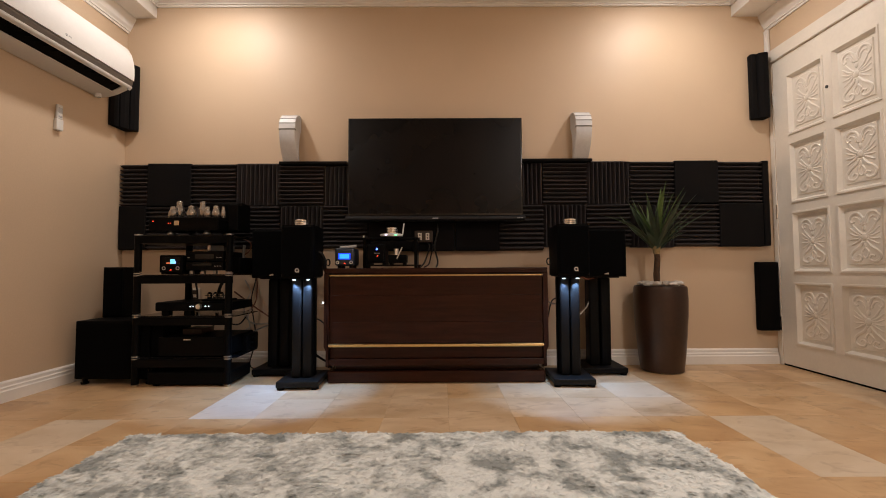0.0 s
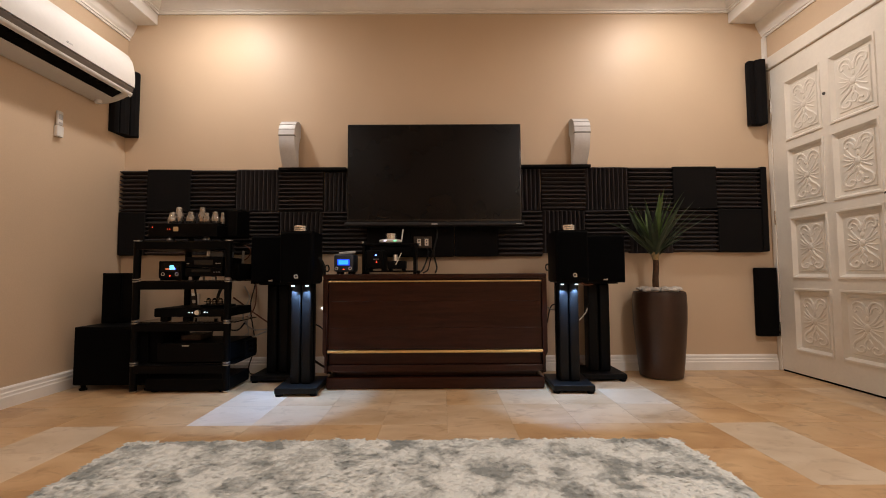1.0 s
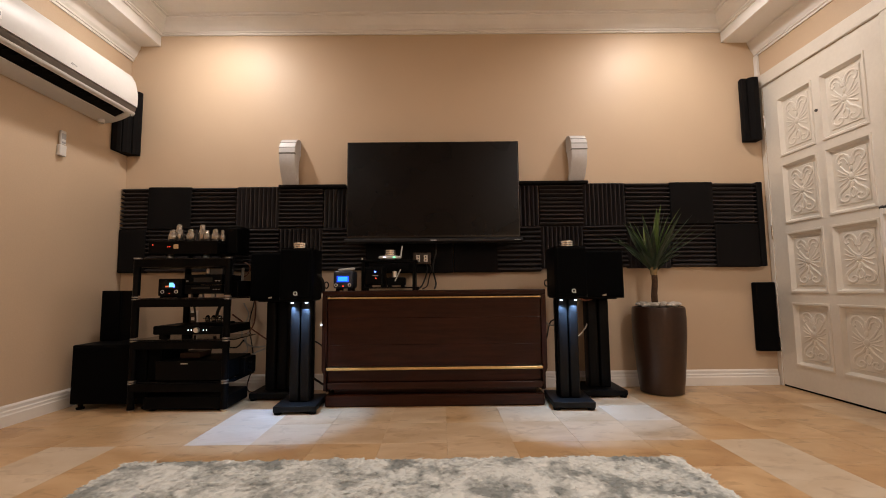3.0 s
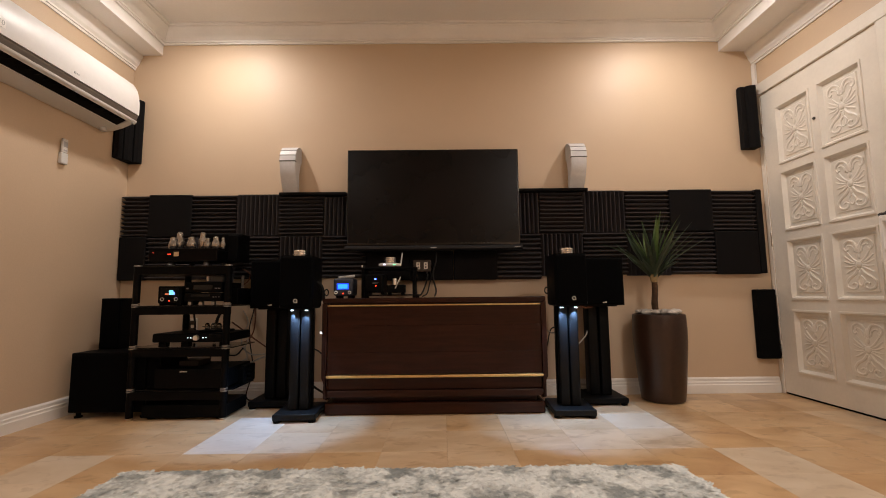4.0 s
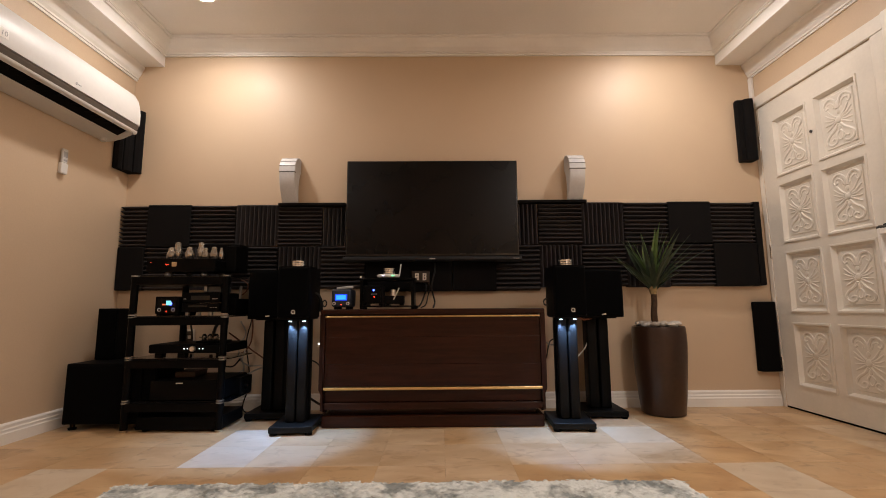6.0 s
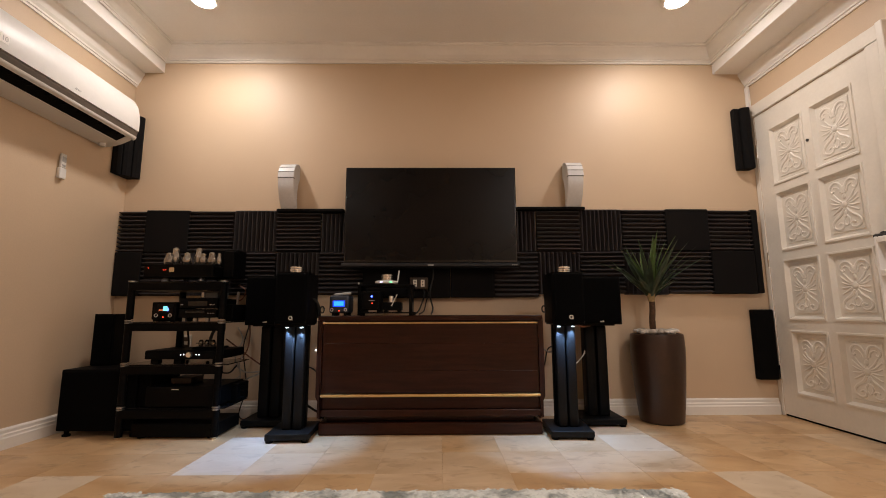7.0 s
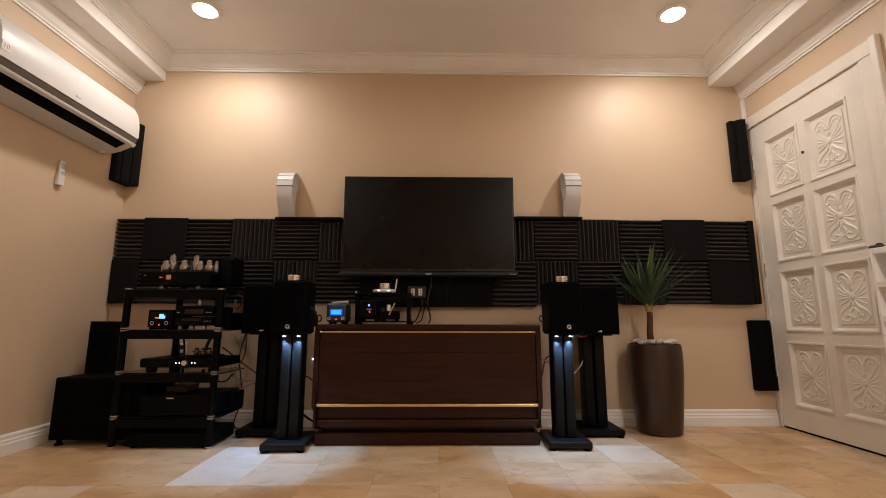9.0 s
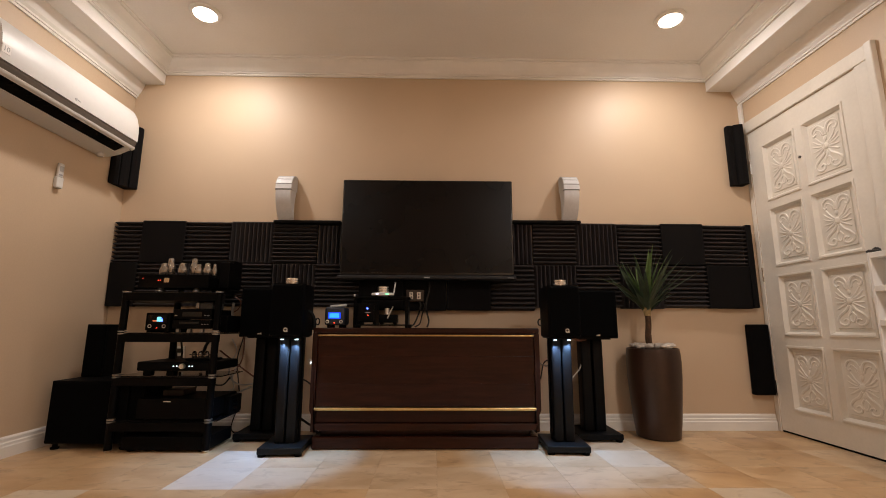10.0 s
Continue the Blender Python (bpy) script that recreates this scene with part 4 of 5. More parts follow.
bx = solo("black_box", B(-1.262, -1.214, 2.76, 2.96, Z2, Z2 + 0.10, 0.006), M_BLACK, "black power supply box on the rack shelf", "hi-fi unit")

# power amplifier on the third shelf
Z3 = 0.4025
pa = thing("power_amplifier", pose(-1.42, 2.67, Z3), "low black amplifier with a silver knob and lit lamps", "amplifier")
part("case", B(-0.238, 0.20, 0.0, 0.30, 0.028, 0.078, 0.008), M_BLACK, pa)
for fx in (-0.19, -0.06, 0.16):
    part("foot", B(fx - 0.022, fx + 0.022, 0.02, 0.06, 0, 0.028, 0.003), M_BLACK, pa)
part("knob", cyl(bmesh.new(), 0, 0, 0, 0.016, 0.016, 0.014, 24), M_SILVER, pa, "silver volume knob", smooth=True, at=pose(0.018, 0.0, 0.054, 90, 0, 0))
for kx in (-0.033, -0.015, 0.055, 0.072):
    part("lamp", cyl(bmesh.new(), 0, 0, 0, 0.003, 0.003, n=10), E_COOL, pa, "white lamp", at=pose(kx, 0.001, 0.054, 90, 0, 0))
tb = thing("valve_buffer", pose(-1.36, 2.76, Z3 + 0.0785), "small valve stage with a row of valves on the amplifier", "hi-fi unit")
part("case", B(-0.08, 0.08, 0, 0.12, 0, 0.012, 0.003), M_BLACK, tb)
for i in range(4):
    part("valve", lathe([(0.012, 0), (0.015, 0.012), (0.014, 0.030), (0.006, 0.040)], 16), M_TUBE, tb, "smoked glass valve", smooth=True, at=pose(-0.055 + 0.036 * i, 0.05, 0.012))
part("rail", B(-0.075, 0.075, 0.03, 0.036, 0.030, 0.034), M_SATIN, tb)

# receiver on the lowest shelf, case on the floor
Z4 = 0.1645
rc = thing("receiver", pose(-1.45, 2.665, Z4), "wide black receiver with a brushed front", "hi-fi unit")
part("case", B(-0.175, 0.225, 0.012, 0.33, 0.012, 0.115, 0.005), M_BLACK, rc)
part("front_plate", B(-0.178, 0.228, 0.0, 0.0118, 0.010, 0.118, 0.003), M_SATIN, rc)
part("badge", B(-0.035, 0.005, -0.002, 0.0, 0.100, 0.105), M_SILVER, rc)
for fx in (-0.14, 0.18):
    part("foot", cyl(bmesh.new(), fx, 0.05, 0, 0.012, 0.02, n=16), M_BLACK, rc)
    part("foot", cyl(bmesh.new(), fx, 0.28, 0, 0.012, 0.02, n=16), M_BLACK, rc)
sp2 = thing("silver_lidded_box", pose(-1.50, 2.78, Z4 + 0.1155), "dim bronze box on the receiver", "hi-fi unit")
part("case", B(-0.06, 0.06, 0, 0.14, 0, 0.035, 0.005), M_BROWNP, sp2)
pc = thing("power_conditioner", pose(-1.69, 2.70, Z4), "upright black power conditioner on the lowest shelf", "hi-fi unit")
part("case", B(-0.06, 0.06, 0.02, 0.27, 0.001, 0.185, 0.005), M_BLACK, pc)
part("front_plate", B(-0.058, 0.058, 0.012, 0.0195, 0.004, 0.182, 0.003), M_CLOTH, pc)
fl = thing("floor_amplifier", pose(-1.47, 2.67, 0), "black amplifier case on the floor under the rack", "amplifier")
part("case", B(-0.225, 0.25, 0.0, 0.28, 0.012, 0.082, 0.006), M_BLACK, fl)
for fx in (-0.19, 0.20):
    part("foot", cyl(bmesh.new(), fx, 0.04, 0, 0.012, 0.02, n=16), M_BLACK, fl)
    part("foot", cyl(bmesh.new(), fx, 0.24, 0, 0.012, 0.02, n=16), M_BLACK, fl)
so = thing("side_amplifier", pose(-1.20, 2.83, Z4), "black unit with terminals at the rack's back edge", "hi-fi unit")
part("case", B(-0.05, 0.01, 0.0, 0.16, 0.001, 0.105, 0.005), M_BLACK, so)
for z in (0.02, 0.05, 0.08):
    part("terminal", cyl(bmesh.new(), 0, 0, 0, 0.022, 0.009, n=12), M_BLACK, so, at=pose(0.01, 0.05, z, 0, 90, 0))

# ---- subwoofer and the box on it ----
sw = thing("subwoofer", pose(-1.918, 2.70, 0), "large black cube subwoofer on round feet", "subwoofer")
part("cabinet", B(-0.225, 0.225, 0.012, 0.36, 0.035, 0.372, 0.006), M_BLACK, sw)
part("grille", B(-0.215, 0.215, 0.0, 0.014, 0.045, 0.362, 0.006), M_CLOTH, sw, "black cloth grille")
for fx in (-0.19, 0.19):
    for fy in (0.05, 0.32):
        part("foot", lathe([(0.020, 0), (0.022, 0.010), (0.012, 0.014), (0.014, 0.035)], 16), M_BLACK, sw, smooth=True, at=pose(fx, fy, 0))
ts = thing("tower_speaker", pose(-2.010, 2.90, 0.3725), "black loudspeaker box standing on the subwoofer", "loudspeaker")
part("cabinet", B(-0.13, 0.0, 0.010, 0.16, 0.0, 0.315, 0.004), M_BLACK, ts)
part("grille", B(-0.122, -0.008, 0.0, 0.012, 0.010, 0.305, 0.004), M_CLOTH, ts, "black cloth grille")

# ---- things on the sideboard ----
ZS = 0.6725
la = thing("headphone_amplifier", pose(-0.578, 2.72, ZS), "blue-grey amplifier with a lit blue display", "hi-fi unit")
part("case", B(-0.058, 0.058, 0.0, 0.16, 0.014, 0.120, 0.014, 3), M_BLUEP, la, smooth=True)
d = part("display", B(-0.036, 0.036, -0.003, 0.001, 0.052, 0.088, 0.002), E_LCD, la, "lit blue display")
part("lit_field", B(-0.028, 0.028, -0.0042, -0.0028, 0.0575, 0.0825), E_LCDT, d, "pale blue lit field")
for kx in (-0.040, 0.040):
    bm = bmesh.new()
    tube(bm, [(kx + 0.008 * math.cos(a * math.pi / 8), -0.003, 0.034 + 0.008 * math.sin(a * math.pi / 8)) for a in range(17)], 0.0025, 6)
    part("socket_ring", bm, M_SILVER, la, "silver socket ring")
part("power_lamp", cyl(bmesh.new(), 0, 0, 0, 0.004, 0.0036, n=12), E_RED, la, "red lamp", at=pose(0.002, 0.0, 0.028, 90, 0, 0))
for fx in (-0.035, 0.035):
    part("foot", cyl(bmesh.new(), fx, 0.03, 0, 0.014, 0.012, n=14), M_BLACK, la)
    part("foot", cyl(bmesh.new(), fx, 0.13, 0, 0.014, 0.012, n=14), M_BLACK, la)
rm = solo("white_remote", B(-0.045, 0.055, -0.02, 0.02, 0, 0.016, 0.006, 3), M_GREYP, "pale remote lying on the amplifier", "remote control", "", pose(-0.575, 2.79, ZS + 0.1205, 0, -6, 12))
ba = thing("black_amplifier", pose(-0.394, 2.75, ZS + 0.0205), "small black unit with blue and red lamps", "hi-fi unit")
part("case", B(-0.060, 0.052, 0.0, 0.18, 0.012, 0.122, 0.005), M_BLACK, ba)
part("front_plate", B(-0.052, 0.044, -0.004, 0.0, 0.020, 0.114, 0.003), M_SATIN, ba)
part("blue_lamp", cyl(bmesh.new(), 0, 0, 0, 0.004, 0.0055, n=14), E_BLUE, ba, "blue lamp", at=pose(0.004, -0.003, 0.092, 90, 0, 0))
part("red_lamp", cyl(bmesh.new(), 0, 0, 0, 0.004, 0.0038, n=14), E_RED, ba, "red lamp", at=pose(0.008, -0.003, 0.052, 90, 0, 0))
part("text_bar", B(-0.012, 0.022, -0.0055, -0.0035, 0.067, 0.070), M_GREYP, ba)
for fx in (-0.05, 0.045):
    part("foot", B(fx - 0.01, fx + 0.01, 0.01, 0.17, 0, 0.012), M_BLACK, ba)
ms = thing("mini_stand", pose(-0.30, 2.86, ZS), "small black two-legged stand holding a router", "stand")
part("top", B(-0.20, 0.155, 0.0, 0.20, 0.180, 0.192, 0.003), M_SATIN, ms)
for lx in (-0.185, 0.135):
    part("leg", B(lx - 0.010, lx + 0.010, 0.01, 0.19, 0, 0.180, 0.002), M_SATIN, ms)
part("stop", cyl(bmesh.new(), -0.19, 0.004, 0.192, 0.204, 0.006, n=12), M_SILVER, ms)
vb = thing("valve_preamplifier", pose(-0.268, 2.76, ZS + 0.0205), "small black unit with one silver valve shield", "hi-fi unit")
part("case", B(-0.055, 0.055, 0, 0.09, 0.010, 0.058, 0.004), M_BLACK, vb)
part("valve_shield", cyl(bmesh.new(), -0.010, 0.03, 0.0585, 0.096, 0.015, n=20), M_SILVER, vb, "silver valve shield", smooth=True)
bm = bmesh.new()
tube(bm, [(-0.004, -0.004, 0.035), (0.030, -0.006, 0.105)], 0.0035, 8)
part("switch_lever", bm, M_SILVER, vb, "tilted silver lever", smooth=True)
for fx in (-0.04, 0.04):
    part("foot", B(fx - 0.01, fx + 0.01, 0.01, 0.08, 0, 0.010), M_BLACK, vb)
tr = thing("black_tray", pose(-0.30, 2.745, ZS), "low black tray on four short feet under small units", "tray")
part("board", B(-0.165, 0.175, 0.0, 0.11, 0.012, 0.020, 0.003), M_SATIN, tr)
for fx in (-0.15, 0.16):
    for fy in (0.012, 0.095):
        part("foot", cyl(bmesh.new(), fx, fy, 0, 0.012, 0.008, n=12), M_BLACK, tr)
rt = thing("router", pose(-0.318, 2.885, ZS + 0.1925), "white slim router with lit lamps and one aerial", "router")
bm = lathe([(0.070, 0.003), (0.080, 0.008), (0.082, 0.016), (0.074, 0.022), (0.040, 0.025)], 36)
bmesh.ops.scale(bm, vec=(0.88, 0.7, 1), verts=bm.verts)
part("case", bm, M_AC, rt, smooth=True)
for s in (-1, 1):
    part("foot", cyl(bmesh.new(), 0.04 * s, 0, 0, 0.0035, 0.008, n=12), M_BLACK, rt)
part("lamp", B(-0.035, -0.020, -0.0575, -0.052, 0.009, 0.016), E_VIOLET, rt, "violet lamp")
part("lamp", B(0.025, 0.040, -0.055, -0.049, 0.009, 0.016), E_GREEN, rt, "green lamp")
bm = bmesh.new()
tube(bm, [(0.066, 0.01, 0.012), (0.070, 0.01, 0.03), (0.078, 0.01, 0.090)], 0.005, 8, 0.8)
part("aerial", bm, M_AC, rt, "white aerial", smooth=True)
puck_stack(-0.316, 2.885, ZS + 0.2180, 0.037)

# ---- sockets and cables ----
ws = thing("wall_socket", pose(-0.125, YB - 0.05, 0.888), "dark brown plate with two ivory power sockets", "power socket")
part("plate", B(-0.062, 0.062, -0.028, 0.0, -0.040, 0.040, 0.005), M_BROWNP, ws)
for s in (-1, 1):
    sk = part("socket", B(s * 0.026 - 0.013, s * 0.026 + 0.013, -0.032, -0.0275, -0.024, 0.024, 0.002), M_IVORY, ws, "ivory socket")
    for zz in (-0.010, 0.010):
        part("slot", B(s * 0.026 - 0.004, s * 0.026 + 0.004, -0.0335, -0.0315, zz - 0.005, zz + 0.005), M_PRINT, sk)
wp = thing("wall_plate", pose(-1.715, YB, 0.49), "ivory socket plate low on the wall behind the rack", "power socket")
part("plate", B(-0.035, 0.035, -0.012, -0.001, -0.055, 0.055, 0.003), M_IVORY, wp)
for z in (-0.025, 0.025):
    part("socket", B(-0.015, 0.015, -0.015, -0.0115, z - 0.014, z + 0.014, 0.002), M_BROWNP, wp)


def cable(pts, r, material, label):
    bm = bmesh.new()
    tube(bm, smooth_path(pts, 8), r, 7)
    solo("cable", bm, material, label, "cable", "loose cables", smooth=True)


cable([(-0.095, 3.13, 0.846), (-0.085, 3.09, 0.82), (-0.10, 3.10, 0.76), (-0.125, 3.08, 0.70), (-0.15, 3.05, 0.679)], 0.0055, M_CABLE, "black power cable hanging from the wall socket")
cable([(-0.07, 3.13, 0.846), (-0.06, 3.10, 0.82), (-0.075, 3.12, 0.76), (-0.09, 3.10, 0.70), (-0.12, 3.06, 0.679)], 0.0045, M_CABLE, "black power cable hanging from the wall socket")
cable([(-0.03, 3.15, 1.02), (-0.028, 3.13, 0.93), (-0.05, 3.12, 0.82), (-0.03, 3.13, 0.72), (-0.04, 3.10, 0.679)], 0.006, M_CABLE, "black cable dropping from the television")
cable([(-1.275, 2.96, 0.825), (-1.285, 2.97, 0.76), (-1.275, 2.96, 0.645)], 0.009, M_GCABLE, "grey cable behind the rack")
cable([(-1.27, 2.97, 0.60), (-1.25, 3.0, 0.52), (-1.29, 3.0, 0.42), (-1.25, 3.0, 0.30), (-1.28, 2.98, 0.17)], 0.004, M_GCABLE, "grey cable hanging behind the rack")
cable([(-1.29, 3.18, 0.83), (-1.29, 3.185, 0.62), (-1.32, 3.185, 0.45), (-1.28, 3.17, 0.20), (-1.30, 3.14, 0.012), (-1.1, 3.1, 0.008)], 0.004, M_CABLE, "black speaker cable hanging on the wall")
cable([(-1.60, 2.93, 0.60), (-1.605, 2.955, 0.52), (-1.59, 2.95, 0.405)], 0.006, M_CABLE, "black cable hanging behind the rack")
cable([(-1.57, 2.93, 0.60), (-1.57, 2.955, 0.52), (-1.565, 2.95, 0.405)], 0.006, M_CABLE, "black cable hanging behind the rack")
cable([(-1.39, 2.93, 0.60), (-1.43, 2.955, 0.54), (-1.44, 2.95, 0.410)], 0.010, M_CABLE, "thick black cable hanging behind the rack")
cable([(-1.45, 2.98, 0.385), (-1.43, 3.02, 0.33), (-1.34, 3.03, 0.31), (-1.27, 2.98, 0.36)], 0.005, M_CABLE, "black cable looping under a rack shelf")
cable([(-1.48, 2.98, 0.385), (-1.50, 3.03, 0.30), (-1.52, 3.03, 0.24)], 0.005, M_CABLE, "black cable under a rack shelf")
cable([(0.668, 3.020, 0.471), (0.696, 3.020, 0.450), (0.723, 2.980, 0.436), (0.744, 2.920, 0.468), (0.778, 2.880, 0.523)], 0.0042, M_GCABLE, "pale speaker cable behind the lit stand")
cable([(0.779, 2.880, 0.557), (0.742, 2.950, 0.484), (0.725, 3.050, 0.448), (0.725, 3.160, 0.335)], 0.004, M_CABLE, "black speaker cable behind the lit stand")
cable([(0.844, 2.840, 0.378), (0.888, 2.900, 0.399), (0.930, 2.950, 0.428), (0.959, 3.000, 0.474), (0.962, 3.000, 0.538)], 0.0042, M_GCABLE, "pale speaker cable behind the lit stand")
cable([(0.811, 2.860, 0.613), (0.854, 2.860, 0.620), (0.901, 2.880, 0.599), (0.958, 2.900, 0.605)], 0.006, M_RCABLE, "brown cable under the loudspeakers")
cable([(-1.283, 3.170, 0.640), (-1.275, 3.170, 0.538), (-1.284, 3.170, 0.453), (-1.317, 3.170, 0.397), (-1.353, 3.170, 0.379)], 0.0045, M_RCABLE, "brown cable hanging on the wall beside the rack")
cable([(-1.354, 3.000, 0.525), (-1.320, 3.080, 0.470), (-1.259, 3.120, 0.409), (-1.185, 3.150, 0.348)], 0.005, M_RCABLE, "rust-coloured cable running from the rack")
cable([(-1.274, 2.980, 0.237), (-1.254, 3.050, 0.254), (-1.204, 3.100, 0.282), (-1.148, 3.120, 0.301)], 0.006, M_GCABLE, "grey cable running along the wall")
cable([(-1.283, 3.000, 0.364), (-1.270, 3.050, 0.327), (-1.250, 3.100, 0.304), (-1.196, 3.120, 0.305), (-1.141, 3.120, 0.309)], 0.005, M_GCABLE, "grey cable running along the wall")
cable([(-1.344, 3.140, 0.255), (-1.310, 3.140, 0.284), (-1.323, 3.140, 0.349), (-1.305, 3.140, 0.407)], 0.004, M_GCABLE, "pale cable hanging behind the rack")
cable([(-0.856, 3.100, 0.340), (-0.822, 3.100, 0.326), (-0.791, 3.100, 0.301), (-0.776, 3.100, 0.283), (-0.770, 3.15, 0.27), (-0.768, 3.196, 0.262)], 0.005, M_CABLE, "black speaker cable beside the sideboard")
cable([(-0.814, 2.900, 0.148), (-0.788, 2.930, 0.119), (-0.757, 2.950, 0.092), (-0.734, 2.970, 0.072), (-0.712, 2.985, 0.035), (-0.69, 3.0, 0.006)], 0.007, M_CABLE, "black speaker cable reaching the floor")
cable([(-1.434, 3.140, 0.878), (-1.389, 3.140, 0.886), (-1.342, 3.140, 0.871), (-1.309, 3.140, 0.841), (-1.321, 3.140, 0.795), (-1.364, 3.140, 0.764)], 0.004, M_RCABLE, "brown looped cable behind the rack")
cable([(-1.394, 3.150, 0.749), (-1.342, 3.150, 0.727), (-1.294, 3.150, 0.689), (-1.251, 3.150, 0.621)], 0.004, M_RCABLE, "brown cable behind the rack")
solo("wall_lamp_dot", B(-0.0045, 0.0045, -0.006, 0.0, -0.0045, 0.0045, 0.001), E_COOL, "tiny white indicator lamp of a plug on the wall", "indicator", "", pose(-0.828, YB - 0.001, 0.437))

# ---- air conditioner and its remote ----
ac = thing("air_conditioner", pose(XL, 0, 0), "white split air conditioner mounted high on the wall", "air conditioner")
AY0, AY1 = 1.975, 2.960
front = [(0.004, 2.150), (0.09, 2.155), (0.142, 2.143), (0.180, 2.116), (0.206, 2.072), (0.219, 2.024), (0.225, 1.980), (0.226, 1.940), (0.225, 1.903), (0.205, 1.900), (0.15, 1.912), (0.004, 1.931)]
bm = prism(front, AY0, AY1, "y")
bmesh.ops.bevel(bm, geom=[e for e in bm.edges if abs(e.verts[0].co.y - e.verts[1].co.y) < 0.001 and e.verts[0].co.x + e.verts[1].co.x > 0.1], offset=0.006, segments=3, affect='EDGES')
part("front_cover", bm, M_AC, ac, smooth=True)
part("taupe_strip", prism([(0.14, 1.908), (0.220, 1.8995), (0.218, 1.888), (0.211, 1.868), (0.19, 1.8655), (0.13, 1.8755)], AY0 + 0.006, AY1 - 0.008, "y"), M_ACG, ac, "taupe recessed strip")
part("vane", prism([(0.190, 1.8645), (0.212, 1.8665), (0.210, 1.856), (0.202, 1.846), (0.194, 1.842), (0.184, 1.852)], AY0 + 0.004, AY1 - 0.004, "y"), M_AC, ac, "white air vane", smooth=True)
part("outlet", prism([(0.13, 1.874), (0.182, 1.8635), (0.180, 1.850), (0.120, 1.818), (0.09, 1.85)], AY0 + 0.05, AY1 - 0.06, "y"), M_BLACK, ac, "dark air outlet")
for i in range(16):
    y = AY0 + 0.08 + i * 0.052
    part("louvre", B(0.118, 0.186, y, y + 0.003, 1.836, 1.846), M_STANDB, ac)
part("underside", prism([(0.004, 1.930), (0.128, 1.930), (0.112, 1.864), (0.122, 1.814), (0.07, 1.799), (0.004, 1.792)], AY0 + 0.008, AY1 - 0.010, "y"), M_AC, ac, smooth=True)
for y0, y1 in ((AY0 + 0.008, AY0 + 0.05), (AY1 - 0.060, AY1 - 0.010)):
    part("end_cap", prism([(0.10, 1.880), (0.19, 1.864), (0.190, 1.846), (0.121, 1.813)], y0, y1, "y"), M_AC, ac, smooth=True)
part("drain_bulge", lathe([(0.018, 0), (0.020, 0.012), (0.018, 0.03)], 16), M_AC, ac, smooth=True, at=pose(0.04, AY1 - 0.07, 1.775))
part("sensor", B(0.196, 0.206, AY1 - 0.035, AY1 - 0.025, 1.838, 1.848, 0.002), M_GREYP, ac)
part("brand_mark", cyl(bmesh.new(), 0, 0, 0, 0.002, 0.007, n=16), M_GREYP, ac, "small grey round mark", at=pose(0.2258, 2.425, 1.931, 0, 90, 0))
part("brand_mark", B(0.2252, 0.2275, 2.437, 2.457, 1.928, 1.934), M_GREYP, ac, "small grey mark")
stick = part("sticker", B(0.2225, 0.2272, 1.983, 2.027, 1.935, 1.979, 0.0005), M_TRIM, ac, "white square sticker reading 10")
tx = bpy.data.curves.new("sticker_text", 'FONT')
tx.body, tx.size, tx.align_x, tx.align_y, tx.extrude = "10", 0.034, 'CENTER', 'CENTER', 0.0004
to = new("sticker_text", tx)
bpy.context.view_layer.update()
tme = bpy.data.meshes.new_from_object(to)
bpy.data.objects.remove(to)
tme.materials.clear()
tme.materials.append(M_GREYP)
tob = new("sticker_text", tme)
tob.parent, tob.matrix_basis = stick, pose(0.2276, 2.005, 1.957, 90, 0, 90)
rh = thing("wall_remote", pose(XL, 2.640, 1.535), "white remote control in a holder on the wall", "remote control")
part("holder", B(0.001, 0.024, -0.023, 0.023, -0.056, 0.010, 0.005), M_AC, rh)
part("remote_body", B(0.006, 0.022, -0.019, 0.019, 0.0105, 0.096, 0.006), M_AC, rh)
part("remote_display", B(0.0215, 0.0235, -0.014, 0.014, 0.045, 0.078, 0.001), M_GREYP, rh, "grey display")
part("button", B(0.0215, 0.024, -0.012, 0.012, 0.020, 0.030, 0.001), M_GREYP, rh)

# ---- shag rug ----
rug = thing("shag_rug", pose(-0.148, 1.10, 0), "thick mottled grey and white shag rug", "rug")
RW, RD = 1.088, 0.78
part("backing", B(-RW + 0.01, RW - 0.01, -RD + 0.01, RD - 0.01, 0.0, 0.010, 0.003), M_RUG, rug)
# the pile: a lumpy sheet of tufts, with loose fibres on it
NX, NY = 330, 240
gx, gy = np.meshgrid(np.linspace(-RW, RW, NX), np.linspace(-RD, RD, NY))
hz = np.empty(NX * NY)
for k, (a, b) in enumerate(zip(gx.ravel(), gy.ravel())):
    hz[k] = 0.55 * abs(noise.noise((a * 42, b * 42, 0.3))) + 0.35 * noise.noise((a * 17, b * 17, 4.1)) + 0.22 * noise.noise((a * 95, b * 95, 7.7))
hz = hz.reshape(NY, NX)
rim = np.minimum(np.minimum(RW - abs(gx), RD - abs(gy)) / 0.035, 1.0)
wob = 0.010 * np.sin(gy * 31 + gx * 13) + 0.008 * np.sin(gx * 47 + gy * 5)
top = 0.004 + (0.020 + 0.016 * hz) * np.sqrt(np.clip(rim, 0, 1))
gxx, gyy = gx + wob * (1 - rim) + 0.006 * hz, gy + wob * (1 - rim) + 0.006 * hz
pv = np.stack([gxx, gyy, top], -1).reshape(-1, 3)
idx = np.arange(NX * NY).reshape(NY, NX)
pf = np.stack([idx[:-1, :-1], idx[:-1, 1:], idx[1:, 1:], idx[1:, :-1]], -1).reshape(-1, 4)
pm = bpy.data.meshes.new("pile")
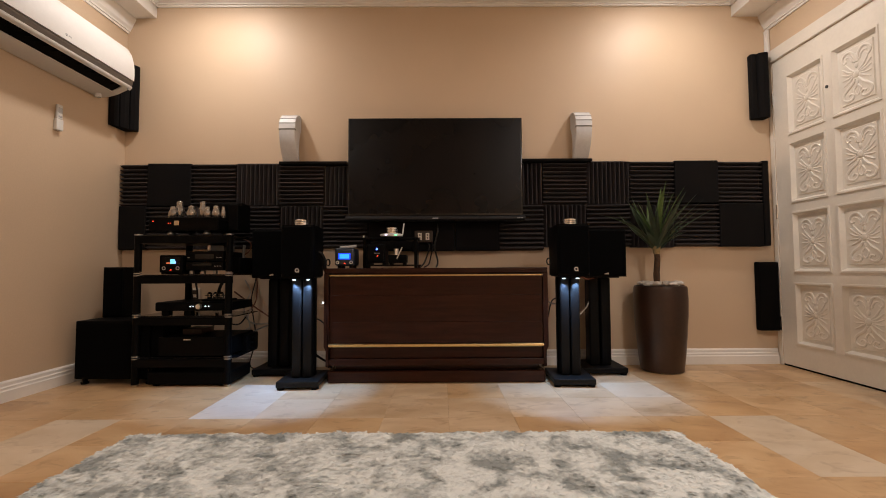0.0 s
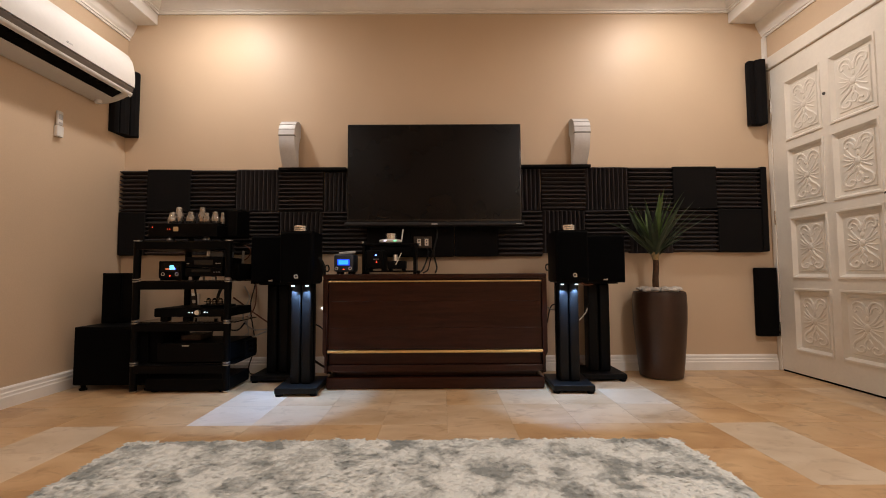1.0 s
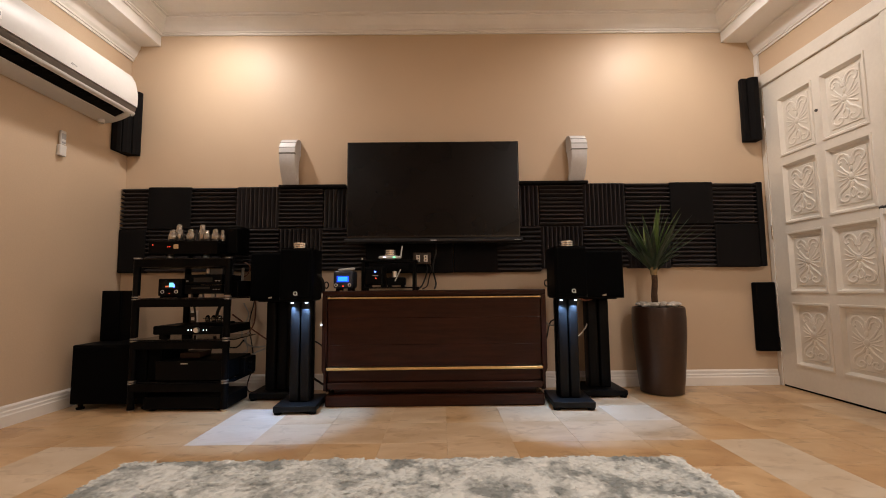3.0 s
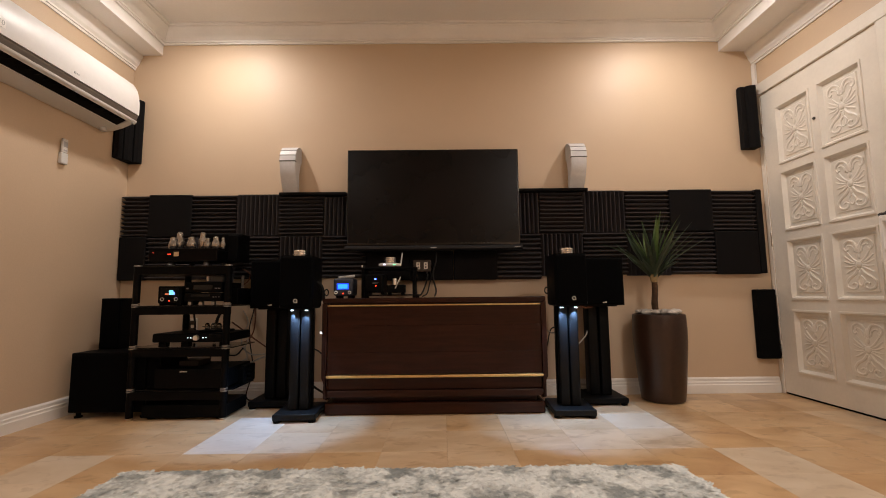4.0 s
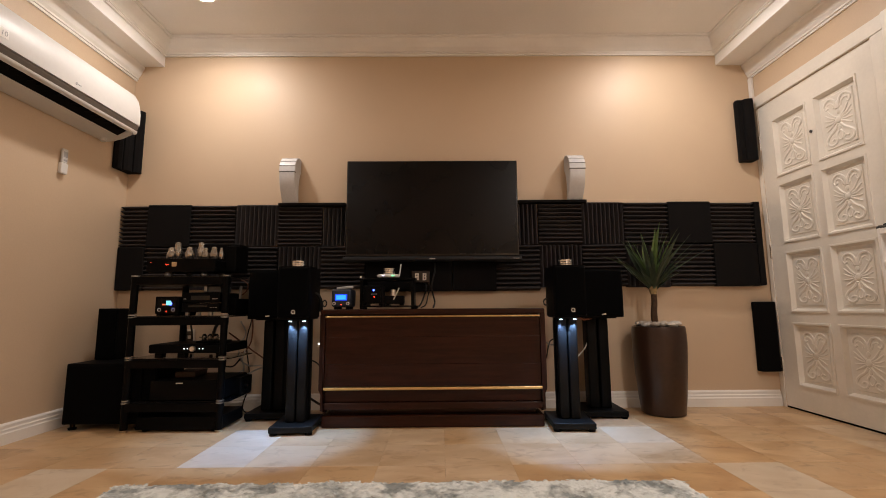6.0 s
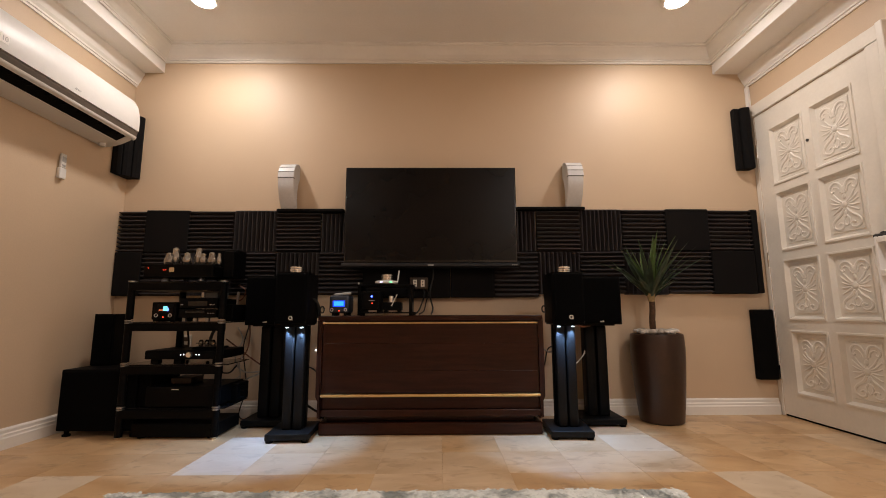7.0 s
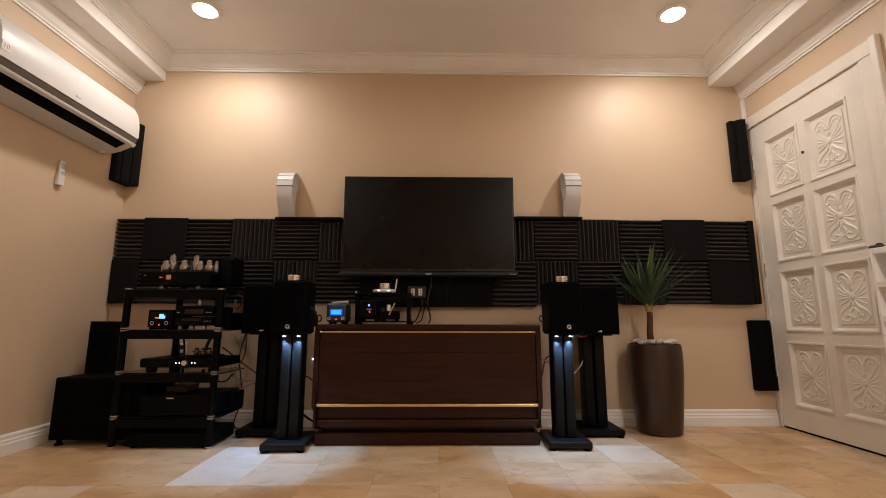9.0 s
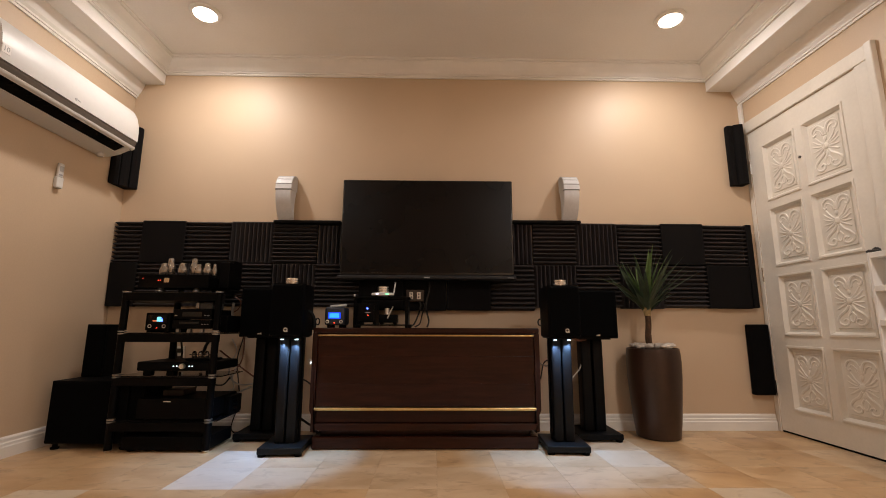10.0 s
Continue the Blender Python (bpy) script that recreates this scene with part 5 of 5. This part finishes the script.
pm.from_pydata(pv.tolist(), [], pf.tolist())
pm.materials.append(M_RUG)
pm.polygons.foreach_set("use_smooth", [True] * len(pm.polygons))
pl = new("shag", pm)
pl.parent = rug
tagged(pl, "mottled grey and white pile", kind="stuff")
rng = np.random.default_rng(5)
N = 28000
ii, jj = rng.integers(0, NY, N), rng.integers(0, NX, N)
base = np.stack([gxx[ii, jj], gyy[ii, jj], top[ii, jj] - 0.002], 1)
u, v = base[:, 0], base[:, 1]
az = rng.uniform(0, 2 * np.pi, N) * 0.5 + 2.4 * np.sin(u * 7.3 + 1.7 * np.sin(v * 9.1)) + 2.1 * np.cos(v * 8.2 + 1.3 * np.sin(u * 11.0))
ln, wd = rng.uniform(0.012, 0.024, N), rng.uniform(0.0034, 0.0060, N)
dx, dy = np.cos(az), np.sin(az)
rise = rng.uniform(0.001, 0.0035, N)
mid = base + np.stack([dx * ln * 0.45, dy * ln * 0.45, rise], 1)
tip = base + np.stack([dx * ln, dy * ln, rise * rng.uniform(0.5, 1.3, N)], 1)
sv = np.stack([-dy, dx, np.zeros(N)], 1) * wd[:, None]
fv = np.stack([base - sv, base + sv, mid - sv, mid + sv, tip], 1).reshape(-1, 3)
i5 = (np.arange(N) * 5)[:, None]
faces = (i5 + np.array([[0, 1, 3, 2]])).tolist() + (i5 + np.array([[2, 3, 4]])).tolist()
fm = bpy.data.meshes.new("fringe")
fm.from_pydata(fv.tolist(), [], faces)
fm.materials.append(M_RUG)
fo = new("fringe", fm)
fo.parent = rug
tagged(fo, "loose grey and white fibres", kind="stuff")

# ---- floor tiles ----
TX, TY, X0, Y0 = 0.2915, 0.2955, 0.025, 2.110
tile_mesh = []
for s in STONES:
    tile_mesh.append(mesh_of("tile", B(0.0003, TX - 0.0003, 0.0003, TY - 0.0003, -0.012, 0.0, 0.0005, 1), s))
# Tile (-3, 0) takes a paler stone, painting in the stand lamps' light pool.
FIX = {(-4, 0): 4, (-3, 0): 3, (-2, 0): 1, (4, 0): 2, (4, -1): 3, (4, -2): 3, (5, -1): 0, (5, -2): 2, (3, -1): 2, (3, 0): 1, (4, 1): 2, (-1, 0): 1, (0, 0): 1, (-6, -1): 3, (-6, -2): 3, (-5, -1): 0, (-1, 1): 1, (1, 0): 1, (2, 0): 1, (1, 1): 1, (2, 1): 1, (-2, 1): 1, (-3, 1): 1, (-5, 0): 0, (-5, 1): 0, (-6, 0): 0, (-6, 1): 0, (-4, 1): 4, (3, 1): 3, (-1, -1): 1, (0, -1): 1, (1, -1): 0, (2, -1): 0, (-2, -1): 0}
rt2 = random.Random(21)
count = 0
for j in range(-15, 5):
    for i in range(-8, 9):
        x, y = X0 + i * TX, Y0 + j * TY
        if x + TX < XL or x > XR or y > YB or y + TY < YF:
            continue
        k = FIX.get((i, j), rt2.choice((0, 0, 0, 0, 1, 2)))
        t = new("tile", tile_mesh[k])
        t.parent = FLOOR
        t.matrix_basis = pose(x, y, -0.0004 * rt2.random())
